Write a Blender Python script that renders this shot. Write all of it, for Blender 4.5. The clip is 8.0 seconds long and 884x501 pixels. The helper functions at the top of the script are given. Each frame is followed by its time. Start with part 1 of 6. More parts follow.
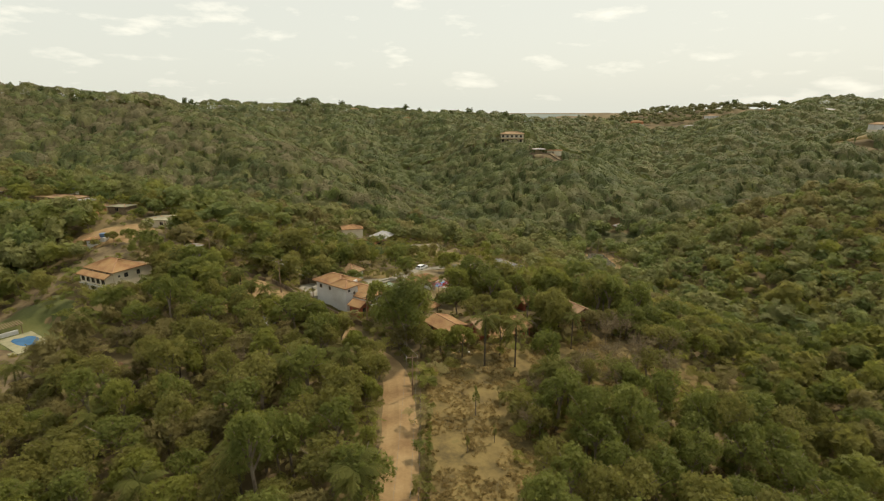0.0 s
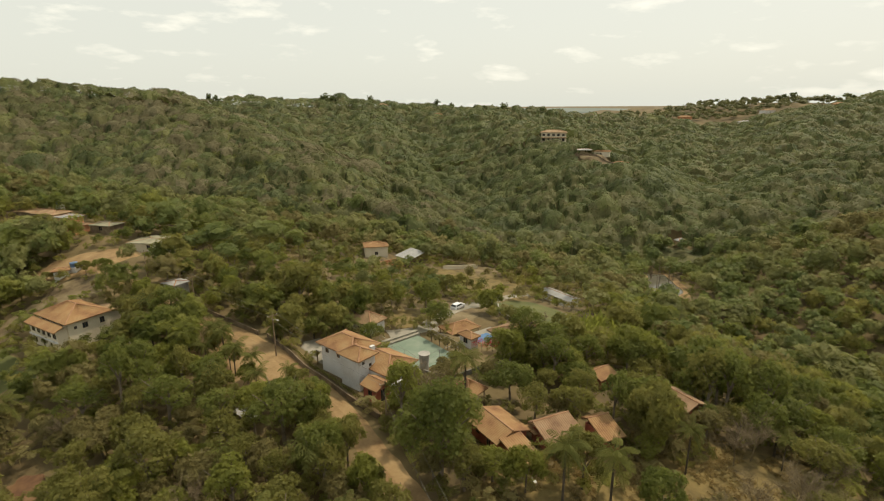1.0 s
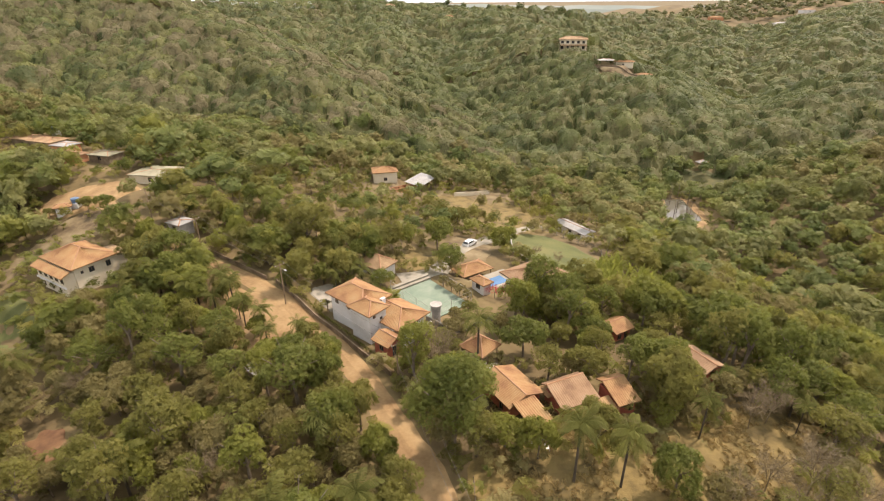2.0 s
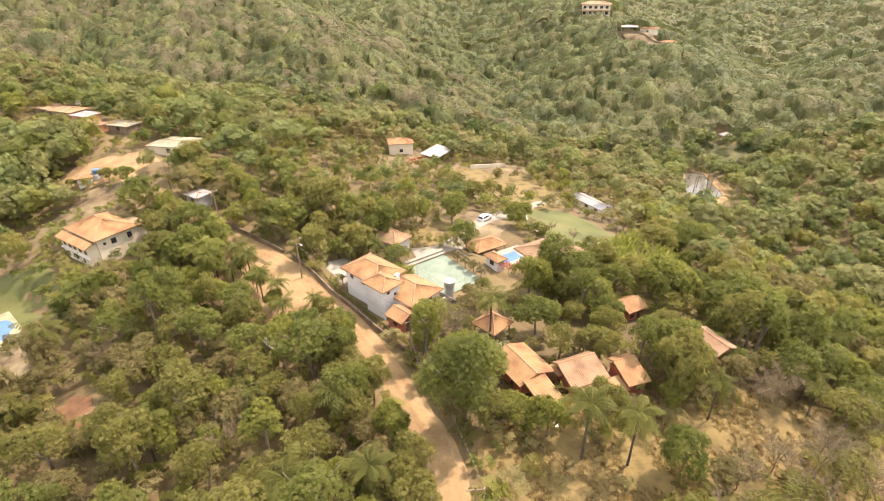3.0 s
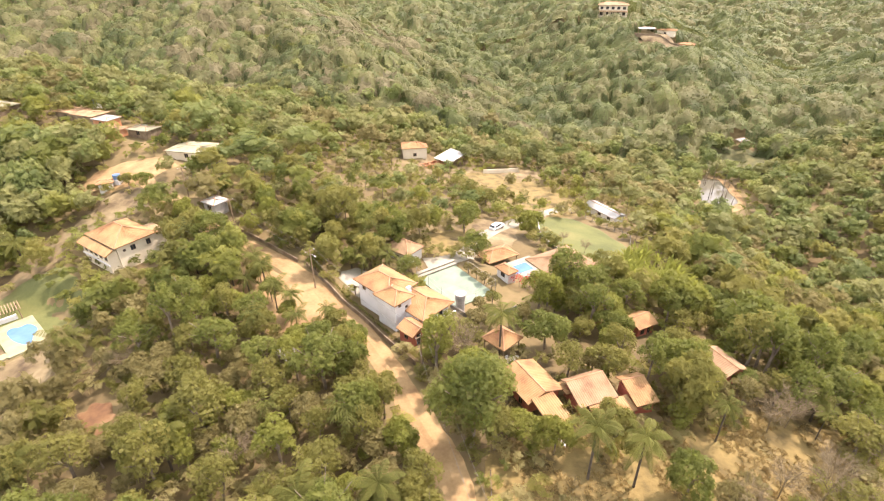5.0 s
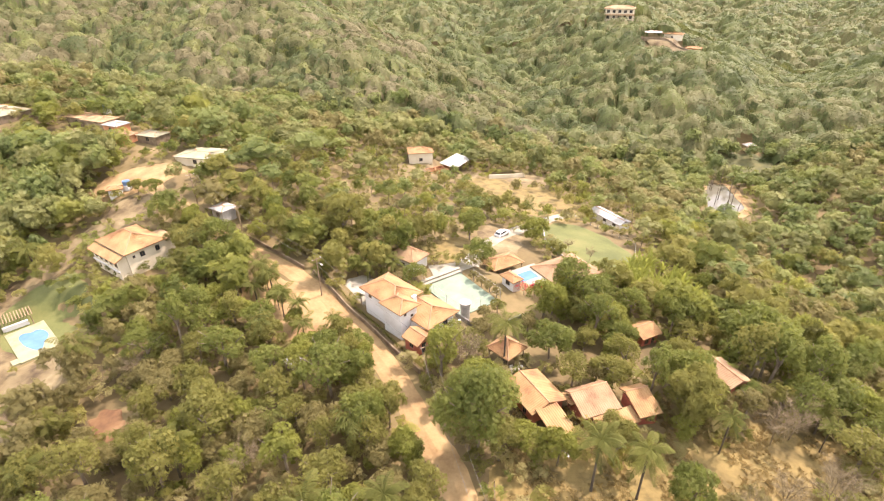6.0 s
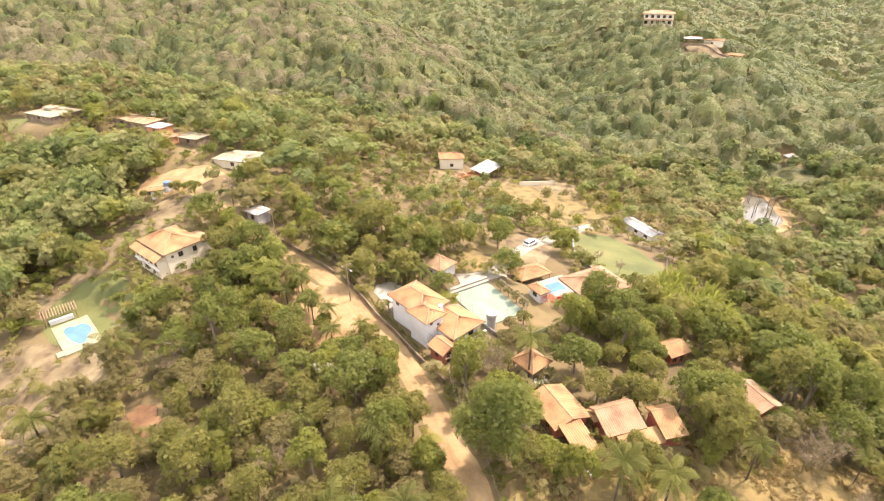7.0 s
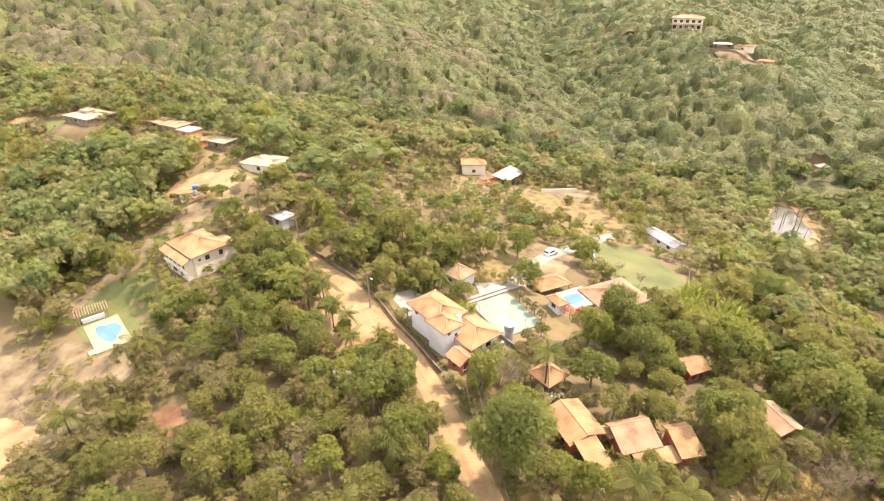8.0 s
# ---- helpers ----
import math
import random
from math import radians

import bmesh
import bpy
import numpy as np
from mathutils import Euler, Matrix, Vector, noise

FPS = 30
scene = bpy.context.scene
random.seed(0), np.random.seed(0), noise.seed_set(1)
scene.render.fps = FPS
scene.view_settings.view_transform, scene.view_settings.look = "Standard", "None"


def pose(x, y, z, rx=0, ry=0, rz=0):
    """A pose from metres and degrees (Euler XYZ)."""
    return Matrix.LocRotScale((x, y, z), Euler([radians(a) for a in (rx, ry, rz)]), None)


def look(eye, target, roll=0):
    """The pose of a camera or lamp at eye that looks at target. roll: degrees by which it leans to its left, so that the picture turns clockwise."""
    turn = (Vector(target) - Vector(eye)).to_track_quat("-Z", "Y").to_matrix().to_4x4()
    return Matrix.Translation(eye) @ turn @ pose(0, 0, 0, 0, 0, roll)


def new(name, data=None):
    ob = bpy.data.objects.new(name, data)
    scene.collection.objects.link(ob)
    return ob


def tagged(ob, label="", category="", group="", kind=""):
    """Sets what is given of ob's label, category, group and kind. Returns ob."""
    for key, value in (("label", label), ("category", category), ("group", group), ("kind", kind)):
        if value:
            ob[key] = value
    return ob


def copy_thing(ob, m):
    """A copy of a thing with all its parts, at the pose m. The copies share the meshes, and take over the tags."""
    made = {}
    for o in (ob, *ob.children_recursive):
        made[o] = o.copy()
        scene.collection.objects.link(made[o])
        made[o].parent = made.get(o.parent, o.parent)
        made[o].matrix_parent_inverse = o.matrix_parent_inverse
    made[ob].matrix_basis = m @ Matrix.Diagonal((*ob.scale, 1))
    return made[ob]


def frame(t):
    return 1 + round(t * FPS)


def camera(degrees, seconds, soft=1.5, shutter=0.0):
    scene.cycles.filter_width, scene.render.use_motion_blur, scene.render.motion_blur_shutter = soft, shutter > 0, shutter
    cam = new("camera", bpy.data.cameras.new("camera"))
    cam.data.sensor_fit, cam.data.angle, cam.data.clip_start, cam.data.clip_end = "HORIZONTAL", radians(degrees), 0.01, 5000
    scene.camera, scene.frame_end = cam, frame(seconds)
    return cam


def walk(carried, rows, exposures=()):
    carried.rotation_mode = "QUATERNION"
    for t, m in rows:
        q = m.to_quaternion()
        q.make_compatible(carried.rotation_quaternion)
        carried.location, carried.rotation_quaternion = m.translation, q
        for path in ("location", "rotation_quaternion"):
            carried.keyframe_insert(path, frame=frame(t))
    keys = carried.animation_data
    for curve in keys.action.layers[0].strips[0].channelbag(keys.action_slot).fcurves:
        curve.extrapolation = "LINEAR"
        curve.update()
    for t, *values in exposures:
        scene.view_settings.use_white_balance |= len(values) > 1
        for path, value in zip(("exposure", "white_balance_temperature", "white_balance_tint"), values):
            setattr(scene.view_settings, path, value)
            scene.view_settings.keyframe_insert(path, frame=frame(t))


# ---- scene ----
from math import sin, cos, tan, pi, hypot, atan2, exp

cam = camera(80.9, 8.0, 1.15)
PATH = [
    (0, (0.668, -0.001, 37.471), (0.661, 1.93, 36.952), -0.1),
    (0.5, (-0.56, 14.947, 37.421), (-0.566, 16.875, 36.888), -0.2),
    (1, (-2.61, 31.54, 39.362), (-2.727, 33.462, 38.821), -0.3),
    (1.1, (-3.2, 35.0, 40.55), (-3.327, 36.915, 39.986), -0.4),
    (1.2, (-3.404, 37.458, 42.478), (-3.54, 39.328, 41.781), -0.6),
    (1.3, (-3.295, 38.024, 43.024), (-3.438, 39.865, 42.256), -0.6),
    (1.4, (-3.354, 37.97, 43.196), (-3.496, 39.803, 42.41), -0.6),
    (1.5, (-3.452, 37.886, 43.565), (-3.593, 39.712, 42.761), -0.6),
    (1.7, (-3.465, 37.728, 43.864), (-3.606, 39.541, 43.03), -0.6),
    (2.8, (-3.48, 38.271, 45.365), (-3.67, 40.016, 44.407), -0.5),
    (3, (-3.237, 38.223, 45.5), (-3.44, 39.956, 44.523), -0.7),
    (3.5, (-3.242, 38.486, 46.2), (-3.463, 40.207, 45.205), -0.7),
    (4, (-3.159, 38.585, 46.885), (-3.396, 40.305, 45.892), -0.7),
    (4.5, (-3.123, 38.739, 47.659), (-3.37, 40.458, 46.668), -0.7),
    (6, (-3.076, 38.967, 49.965), (-3.348, 40.685, 48.977), -0.8),
    (6.5, (-3.08, 39.015, 50.831), (-3.398, 40.726, 49.844), -0.8),
    (7, (-3.017, 39.109, 51.595), (-3.397, 40.809, 50.612), -0.9),
    (7.5, (-2.882, 39.146, 52.614), (-3.308, 40.836, 51.631), -0.9),
    (8, (-2.773, 39.251, 53.496), (-3.232, 40.932, 52.516), -1.0),
]

EXPOSURES = [(0.0, -0.30, 7600, 11), (1.0, -0.30, 7600, 11), (1.15, -0.12, 7600, 13), (1.3, 0.26, 7400, 18), (1.7, 0.45, 7200, 23), (2.8, 1.09, 7150, 27), (3.5, 1.34, 7050, 28), (4.5, 1.45, 7000, 28), (8.0, 1.49, 7000, 28)]
walk(cam, [(t, look(eye, target, roll)) for t, eye, target, roll in PATH], EXPOSURES)

# ---- light: a hazy bright sky, a high sun behind the village and to its right
SUN_TO = Vector((0.40, 0.36, 0.85)).normalized()
world = bpy.data.worlds.new("sky")
scene.world = world
world.use_nodes = True
wn, wl = world.node_tree.nodes, world.node_tree.links
wn.clear()
w_out = wn.new("ShaderNodeOutputWorld")
w_bg = wn.new("ShaderNodeBackground")
w_sky = wn.new("ShaderNodeTexSky")
w_sky.sky_type = "NISHITA"
w_sky.sun_disc = False
w_sky.sun_elevation = math.asin(SUN_TO.z)
w_sky.sun_rotation = atan2(SUN_TO.x, SUN_TO.y)
w_sky.dust_density = 4.0
w_co = wn.new("ShaderNodeTexCoord")
w_map = wn.new("ShaderNodeMapping")
w_map.inputs["Scale"].default_value = (1.8, 1.8, 6.4)
w_no = wn.new("ShaderNodeTexNoise")
w_no.inputs["Scale"].default_value = 5.2
w_no.inputs["Detail"].default_value = 8.0
w_no.inputs["Roughness"].default_value = 0.55
w_ramp = wn.new("ShaderNodeValToRGB")
w_ramp.color_ramp.elements[0].position = 0.57
w_ramp.color_ramp.elements[0].color = (0, 0, 0, 1)
w_ramp.color_ramp.elements[1].position = 0.84
w_ramp.color_ramp.elements[1].color = (1, 1, 1, 1)
w_veil = wn.new("ShaderNodeMixRGB")
w_veil.inputs[0].default_value = 0.80
w_veil.inputs[2].default_value = (7.7, 8.55, 8.5, 1)
w_cloud = wn.new("ShaderNodeMixRGB")
w_cloud.inputs[2].default_value = (10.2, 10.7, 10.3, 1)
wl.new(w_co.outputs["Generated"], w_map.inputs["Vector"])
wl.new(w_map.outputs[0], w_no.inputs["Vector"])
wl.new(w_no.outputs["Fac"], w_ramp.inputs[0])
wl.new(w_sky.outputs[0], w_veil.inputs[1])
wl.new(w_veil.outputs[0], w_cloud.inputs[1])
wl.new(w_ramp.outputs[0], w_cloud.inputs[0])
wl.new(w_cloud.outputs[0], w_bg.inputs["Color"])
w_bg.inputs["Strength"].default_value = 0.135
wl.new(w_bg.outputs[0], w_out.inputs["Surface"])

sun_data = bpy.data.lights.new("sun", "SUN")
sun_data.energy = 3.7
sun_data.angle = radians(2.0)
sun_data.color = (1.0, 0.93, 0.80)
sun = new("sun", sun_data)
sun.matrix_world = look((0, 0, 400), (-SUN_TO.x, -SUN_TO.y, 400 - SUN_TO.z))


# ---- materials
def material(name, colours, scale=1.0, fine=12.0, rough=0.85, bump=0.3, bump_scale=None, metal=0.0, through_light=0.0, island=False, rand=0.0, ragged=0.0, gap=0.53):
    """Colours mixed by two scales of noise, with fine relief; colours: two to four."""
    m = bpy.data.materials.new(name)
    m.use_nodes = True
    n, l = m.node_tree.nodes, m.node_tree.links
    b = n["Principled BSDF"]
    co = n.new("ShaderNodeTexCoord")
    big = n.new("ShaderNodeTexNoise")
    big.inputs["Scale"].default_value = scale
    big.inputs["Detail"].default_value = 6
    small = n.new("ShaderNodeTexNoise")
    small.inputs["Scale"].default_value = fine
    small.inputs["Detail"].default_value = 5
    for t in (big, small):
        l.new(co.outputs["Object"], t.inputs["Vector"])
    mixer = n.new("ShaderNodeMath")
    mixer.operation = "MULTIPLY_ADD"
    l.new(small.outputs["Fac"], mixer.inputs[0])
    mixer.inputs[1].default_value = 0.45
    add = n.new("ShaderNodeMath")
    add.operation = "MULTIPLY_ADD"
    l.new(big.outputs["Fac"], add.inputs[0])
    add.inputs[1].default_value = 1.5
    add.inputs[2].default_value = -0.475
    l.new(add.outputs[0], mixer.inputs[2])
    value = mixer.outputs[0]
    if island or rand:
        # a tone for each tree, a weaker one for each leaf clump
        per_tree = n.new("ShaderNodeAttribute")
        per_tree.attribute_name = "tone"
        for src, amount in ((per_tree.outputs["Fac"], rand), (n.new("ShaderNodeObjectInfo").outputs["Random"], 0.35 * rand), (n.new("ShaderNodeNewGeometry").outputs["Random Per Island"], 0.22 * rand)):
            r = n.new("ShaderNodeMath")
            r.operation = "MULTIPLY_ADD"
            l.new(src, r.inputs[0])
            r.inputs[1].default_value = amount
            sub = n.new("ShaderNodeMath")
            sub.operation = "SUBTRACT"
            l.new(value, sub.inputs[0])
            sub.inputs[1].default_value = amount / 2
            l.new(sub.outputs[0], r.inputs[2])
            value = r.outputs[0]
    ramp = n.new("ShaderNodeValToRGB")
    e = ramp.color_ramp.elements
    while len(e) < len(colours):
        e.new(0.5)
    for i, c in enumerate(colours):
        e[i].position = 0.2 + 0.65 * i / (len(colours) - 1)
        e[i].color = (*c, 1)
    l.new(value, ramp.inputs[0])
    l.new(ramp.outputs[0], b.inputs["Base Color"])
    b.inputs["Roughness"].default_value = rough
    b.inputs["Metallic"].default_value = metal
    if bump:
        bn = n.new("ShaderNodeBump")
        bn.inputs["Strength"].default_value = bump
        bn.inputs["Distance"].default_value = 0.05
        if bump_scale:
            tx = n.new("ShaderNodeTexNoise")
            tx.inputs["Scale"].default_value = bump_scale
            tx.inputs["Detail"].default_value = 6
            l.new(co.outputs["Object"], tx.inputs["Vector"])
            l.new(tx.outputs["Fac"], bn.inputs["Height"])
        else:
            l.new(small.outputs["Fac"], bn.inputs["Height"])
        l.new(bn.outputs[0], b.inputs["Normal"])
    if through_light:
        out = n["Material Output"]
        tr = n.new("ShaderNodeBsdfTranslucent")
        l.new(ramp.outputs[0], tr.inputs["Color"])
        mx = n.new("ShaderNodeMixShader")
        mx.inputs[0].default_value = through_light
        l.new(b.outputs[0], mx.inputs[1])
        l.new(tr.outputs[0], mx.inputs[2])
        b.inputs["Specular IOR Level"].default_value = 0.25
        surface = mx.outputs[0]
        if ragged:
            # gaps between the leaves of a clump
            gaps = n.new("ShaderNodeTexNoise")
            gaps.inputs["Scale"].default_value = ragged
            gaps.inputs["Detail"].default_value = 2.0
            l.new(co.outputs["Object"], gaps.inputs["Vector"])
            step = n.new("ShaderNodeMath")
            step.operation = "GREATER_THAN"
            l.new(gaps.outputs["Fac"], step.inputs[0])
            step.inputs[1].default_value = gap
            clear = n.new("ShaderNodeBsdfTransparent")
            leafy = n.new("ShaderNodeMixShader")
            l.new(step.outputs[0], leafy.inputs[0])
            l.new(surface, leafy.inputs[1])
            l.new(clear.outputs[0], leafy.inputs[2])
            surface = leafy.outputs[0]
        l.new(surface, out.inputs["Surface"])
    return m


M_GROUND = material("leaf_litter_and_soil", [(0.072, 0.052, 0.022), (0.118, 0.084, 0.036), (0.140, 0.104, 0.044), (0.185, 0.130, 0.062)], 0.06, 0.9, 0.95, 0.5, 2.0)
M_ROAD = material("packed_ochre_earth", [(0.175, 0.104, 0.046), (0.258, 0.168, 0.078), (0.315, 0.218, 0.108)], 0.25, 2.5, 0.95, 0.35, 6.0)
M_FIELD = material("dry_grass_field", [(0.075, 0.054, 0.018), (0.128, 0.092, 0.031), (0.182, 0.131, 0.046), (0.115, 0.094, 0.030)], 0.35, 2.2, 0.95, 0.6, 5.0)
M_BARE = material("bare_sandy_slope", [(0.055, 0.034, 0.015), (0.120, 0.086, 0.042), (0.168, 0.127, 0.065), (0.215, 0.170, 0.096)], 0.22, 1.1, 0.95, 1.0, 2.5)
M_GULLY = material("red_eroded_earth", [(0.094, 0.043, 0.020), (0.158, 0.083, 0.037), (0.216, 0.130, 0.065)], 0.3, 1.6, 0.95, 0.6, 2.5)
M_LAWN = material("mown_lawn", [(0.064, 0.074, 0.02), (0.096, 0.104, 0.03), (0.132, 0.124, 0.042)], 0.12, 2.0, 0.95, 0.3, 9.0)
M_MEADOW = material("olive_meadow_grass", [(0.046, 0.050, 0.018), (0.078, 0.076, 0.027), (0.112, 0.100, 0.038)], 0.35, 1.6, 0.95, 0.5, 4.0)
M_CONCRETE = material("pale_concrete", [(0.17, 0.155, 0.12), (0.24, 0.22, 0.172), (0.30, 0.275, 0.225)], 0.3, 3.0, 0.85, 0.15)
M_CEMENT = material("weathered_dark_cement", [(0.085, 0.08, 0.07), (0.135, 0.128, 0.112), (0.19, 0.18, 0.16)], 0.6, 4.0, 0.9, 0.25)
M_COURT = material("pale_green_court", [(0.123, 0.176, 0.128), (0.162, 0.214, 0.157), (0.209, 0.247, 0.190)], 0.35, 2.0, 0.8, 0.1)
M_TILE = material("terracotta_tiles", [(0.182, 0.085, 0.038), (0.262, 0.141, 0.060), (0.296, 0.176, 0.077), (0.300, 0.198, 0.097)], 0.35, 4.5, 0.85, 0.5)
M_TILE_OLD = material("faded_brown_tiles", [(0.165, 0.092, 0.050), (0.235, 0.142, 0.078), (0.272, 0.172, 0.098), (0.262, 0.180, 0.110)], 0.45, 4.5, 0.88, 0.5)
M_DECK = material("yellowish_stone_deck", [(0.184, 0.175, 0.101), (0.253, 0.239, 0.143), (0.304, 0.285, 0.184)], 0.5, 3.0, 0.85, 0.15)
M_PALE_ROOF = material("pale_yellowish_roof", [(0.180, 0.169, 0.109), (0.242, 0.228, 0.152), (0.285, 0.271, 0.190)], 0.4, 3.0, 0.8, 0.2)
M_TILE_PALE = material("weathered_pale_tiles", [(0.209, 0.128, 0.067), (0.294, 0.195, 0.104), (0.342, 0.247, 0.152)], 0.4, 4.5, 0.85, 0.5)
M_RIDGE = material("ridge_tiles", [(0.25, 0.12, 0.06), (0.36, 0.21, 0.12)], 0.8, 6.0, 0.85, 0.3)
M_WHITE = material("white_wall_paint", [(0.460, 0.442, 0.414), (0.570, 0.561, 0.543), (0.626, 0.616, 0.607)], 0.25, 3.0, 0.8, 0.1)
M_CREAM = material("cream_wall_paint", [(0.493, 0.425, 0.306), (0.595, 0.527, 0.399), (0.629, 0.578, 0.459)], 0.25, 3.0, 0.8, 0.1)
M_RED = material("brick_red_paint", [(0.24, 0.06, 0.035), (0.36, 0.10, 0.06), (0.40, 0.14, 0.08)], 0.4, 3.0, 0.8, 0.15)
M_BRICK = material("bare_clay_block", [(0.34, 0.14, 0.07), (0.48, 0.22, 0.11), (0.52, 0.28, 0.16)], 0.6, 5.0, 0.9, 0.3)
M_GREY = material("grey_cement", [(0.22, 0.21, 0.19), (0.34, 0.32, 0.29), (0.42, 0.40, 0.36)], 0.5, 4.0, 0.9, 0.2)
M_SHEET = material("pale_metal_sheet", [(0.22, 0.218, 0.205), (0.285, 0.282, 0.268), (0.345, 0.342, 0.325)], 0.3, 2.0, 0.5, 0.1)
M_WOOD = material("weathered_wood", [(0.12, 0.08, 0.05), (0.22, 0.15, 0.09), (0.30, 0.22, 0.15)], 0.8, 7.0, 0.85, 0.3)
M_BARK = material("grey_brown_bark", [(0.10, 0.075, 0.05), (0.19, 0.15, 0.11), (0.26, 0.22, 0.17)], 0.9, 7.0, 0.95, 0.6)
M_PALE_BARK = material("pale_dry_bark", [(0.135, 0.102, 0.058), (0.200, 0.152, 0.088), (0.265, 0.208, 0.125)], 0.9, 7.0, 0.95, 0.4)
M_PALM_BARK = material("dark_ringed_palm_bark", [(0.042, 0.032, 0.022), (0.075, 0.058, 0.040), (0.11, 0.088, 0.062)], 0.9, 9.0, 0.95, 0.6)
M_TANK = material("blue_plastic_tank", [(0.06, 0.12, 0.21), (0.09, 0.16, 0.26)], 0.8, 4.0, 0.4, 0.0)
M_PAINT_CAR = material("white_car_paint", [(0.70, 0.71, 0.72), (0.78, 0.78, 0.79)], 0.5, 3.0, 0.25, 0.0)
M_RUBBER = material("black_rubber", [(0.015, 0.015, 0.015), (0.03, 0.03, 0.03)], 1.0, 8.0, 0.8, 0.1)
M_WIRE = material("weathered_cable", [(0.12, 0.11, 0.10), (0.18, 0.17, 0.15)], 1.0, 6.0, 0.7, 0.0)
# brown plaster; on hilltop houses it puts shade into cream walls
M_EARTH_AND_SHADE_WALL = material("stained_plaster_and_wall_shade", [(0.10, 0.07, 0.045), (0.19, 0.14, 0.09), (0.27, 0.21, 0.14)], 0.6, 3.0, 0.9, 0.3)
# woods colour with the haze of distance mixed into it
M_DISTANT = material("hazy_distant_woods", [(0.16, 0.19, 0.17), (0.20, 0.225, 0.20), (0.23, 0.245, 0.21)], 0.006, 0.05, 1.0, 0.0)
M_GLASS = material("dark_window_glass", [(0.02, 0.025, 0.03), (0.03, 0.035, 0.04)], 0.8, 4.0, 0.08, 0.0)
M_WATER = material("pool_water", [(0.045, 0.13, 0.26), (0.075, 0.18, 0.33)], 0.4, 2.0, 0.06, 0.08, 3.0)
M_POND = material("muddy_pond_water", [(0.095, 0.088, 0.068), (0.135, 0.125, 0.098)], 0.1, 1.0, 0.04, 0.03, 2.0)

FOLIAGE = {
    "green": ("deep_green_leaves", [(0.074, 0.092, 0.023), (0.126, 0.144, 0.037), (0.176, 0.186, 0.050)], 0.6, 0.45),
    "olive": ("olive_leaves", [(0.097, 0.099, 0.028), (0.150, 0.148, 0.043), (0.200, 0.189, 0.060)], 0.65, 0.45),
    "lime": ("bright_green_leaves", [(0.106, 0.122, 0.028), (0.160, 0.172, 0.040), (0.208, 0.206, 0.054)], 0.6, 0.45),
    "dry": ("dry_tan_leaves", [(0.135, 0.116, 0.046), (0.185, 0.160, 0.064), (0.235, 0.206, 0.092)], 0.8, 0.40),
    "palm": ("palm_leaves", [(0.054, 0.062, 0.017), (0.100, 0.108, 0.028), (0.150, 0.150, 0.042)], 0.75, 0.35),
    "banana": ("banana_leaves", [(0.125, 0.145, 0.030), (0.185, 0.200, 0.044), (0.255, 0.250, 0.070)], 0.5, 0.45),
    "straw": ("straw_grass_blades", [(0.165, 0.125, 0.055), (0.225, 0.172, 0.080), (0.28, 0.222, 0.11)], 0.85, 0.35),
    "red": ("red_flower_leaves", [(0.22, 0.02, 0.03), (0.36, 0.04, 0.05), (0.14, 0.09, 0.03)], 0.7, 0.35),
}


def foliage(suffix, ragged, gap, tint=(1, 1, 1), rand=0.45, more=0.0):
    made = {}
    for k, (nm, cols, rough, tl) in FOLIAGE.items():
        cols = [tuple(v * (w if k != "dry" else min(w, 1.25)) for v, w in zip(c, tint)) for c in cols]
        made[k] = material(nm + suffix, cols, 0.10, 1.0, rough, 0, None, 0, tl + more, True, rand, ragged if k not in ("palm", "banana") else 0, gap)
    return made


# haze on the far slopes is put into the leaf colour, a cooler tint
LEAF, LEAF_FAR_HAZE = foliage("_near", 8.0, 0.52, (1.40, 1.36, 1.26), 0.45, 0.15), foliage("_far", 3.0, 0.58, (0.92, 0.95, 1.28), 0.40, -0.10)
# weaker haze, put into the middle woods' leaf colour as a bluer tint
LEAF_MID_HAZE = foliage("_mid", 6.0, 0.53, (1.34, 1.40, 1.74), 0.45, 0.05)

# ---- the ground: a village spur, a wooded valley behind it, hills with a plateau
# each landform: centre x, centre y, spread, height
NEAR_FORMS = [
    (72, 206, 40, -13.6), (-118, 149, 65, 5.8), (85, 113, 24, -10.1), (-100, 80, 24, -7.6),
    (12, 79, 24, 1.0), (-10, 180, 24, -4.1), (71, 158, 24, -9.4), (60, 60, 24, -8.2),
    (-130, 125, 24, -7.3), (130, 130, 24, -5.8), (120, 0, 24, -6.0), (-120, 0, 40, -4.4),
    (-5, 0, 24, 2.3), (-31, 209, 24, -3.0), (-112, 165, 24, 6.2), (-5, 47, 24, 3.2),
    (-60, 50, 24, -0.8), (40, 85, 24, 3.4), (-30, 107, 24, 2.7), (0, -100, 40, 1.9),
    (110, 160, 24, -2.8), (-75, 140, 24, 3.9),
]
FAR_FORMS = [
    (-288, 478, 110, 26.6), (217, 974, 300, 28.3), (-20, 270, 40, -7.4), (96, 279, 40, -19.0),
    (-300, 200, 65, 15.1), (-55, 626, 110, 29.2), (444, 602, 110, 25.6), (277, 340, 65, 28.4),
    (-176, 434, 65, -13.7), (300, 200, 65, 13.9), (57, 402, 65, 30.3), (-34, 360, 65, -19.5),
    (185, 415, 65, -18.6), (-170, 210, 40, 11.4), (304, 515, 110, 3.4), (40, 300, 40, -5.5),
    (-130, 260, 40, -0.5), (8, 518, 110, -13.8), (168, 285, 65, 5.7), (-325, 403, 110, 33.3),
    (-173, 316, 65, -8.3), (-172, 583, 110, 15.5), (398, 749, 180, 15.6), (30, 250, 40, -6.2),
    (340, 418, 110, -16.2), (153, 681, 110, -4.0),
]
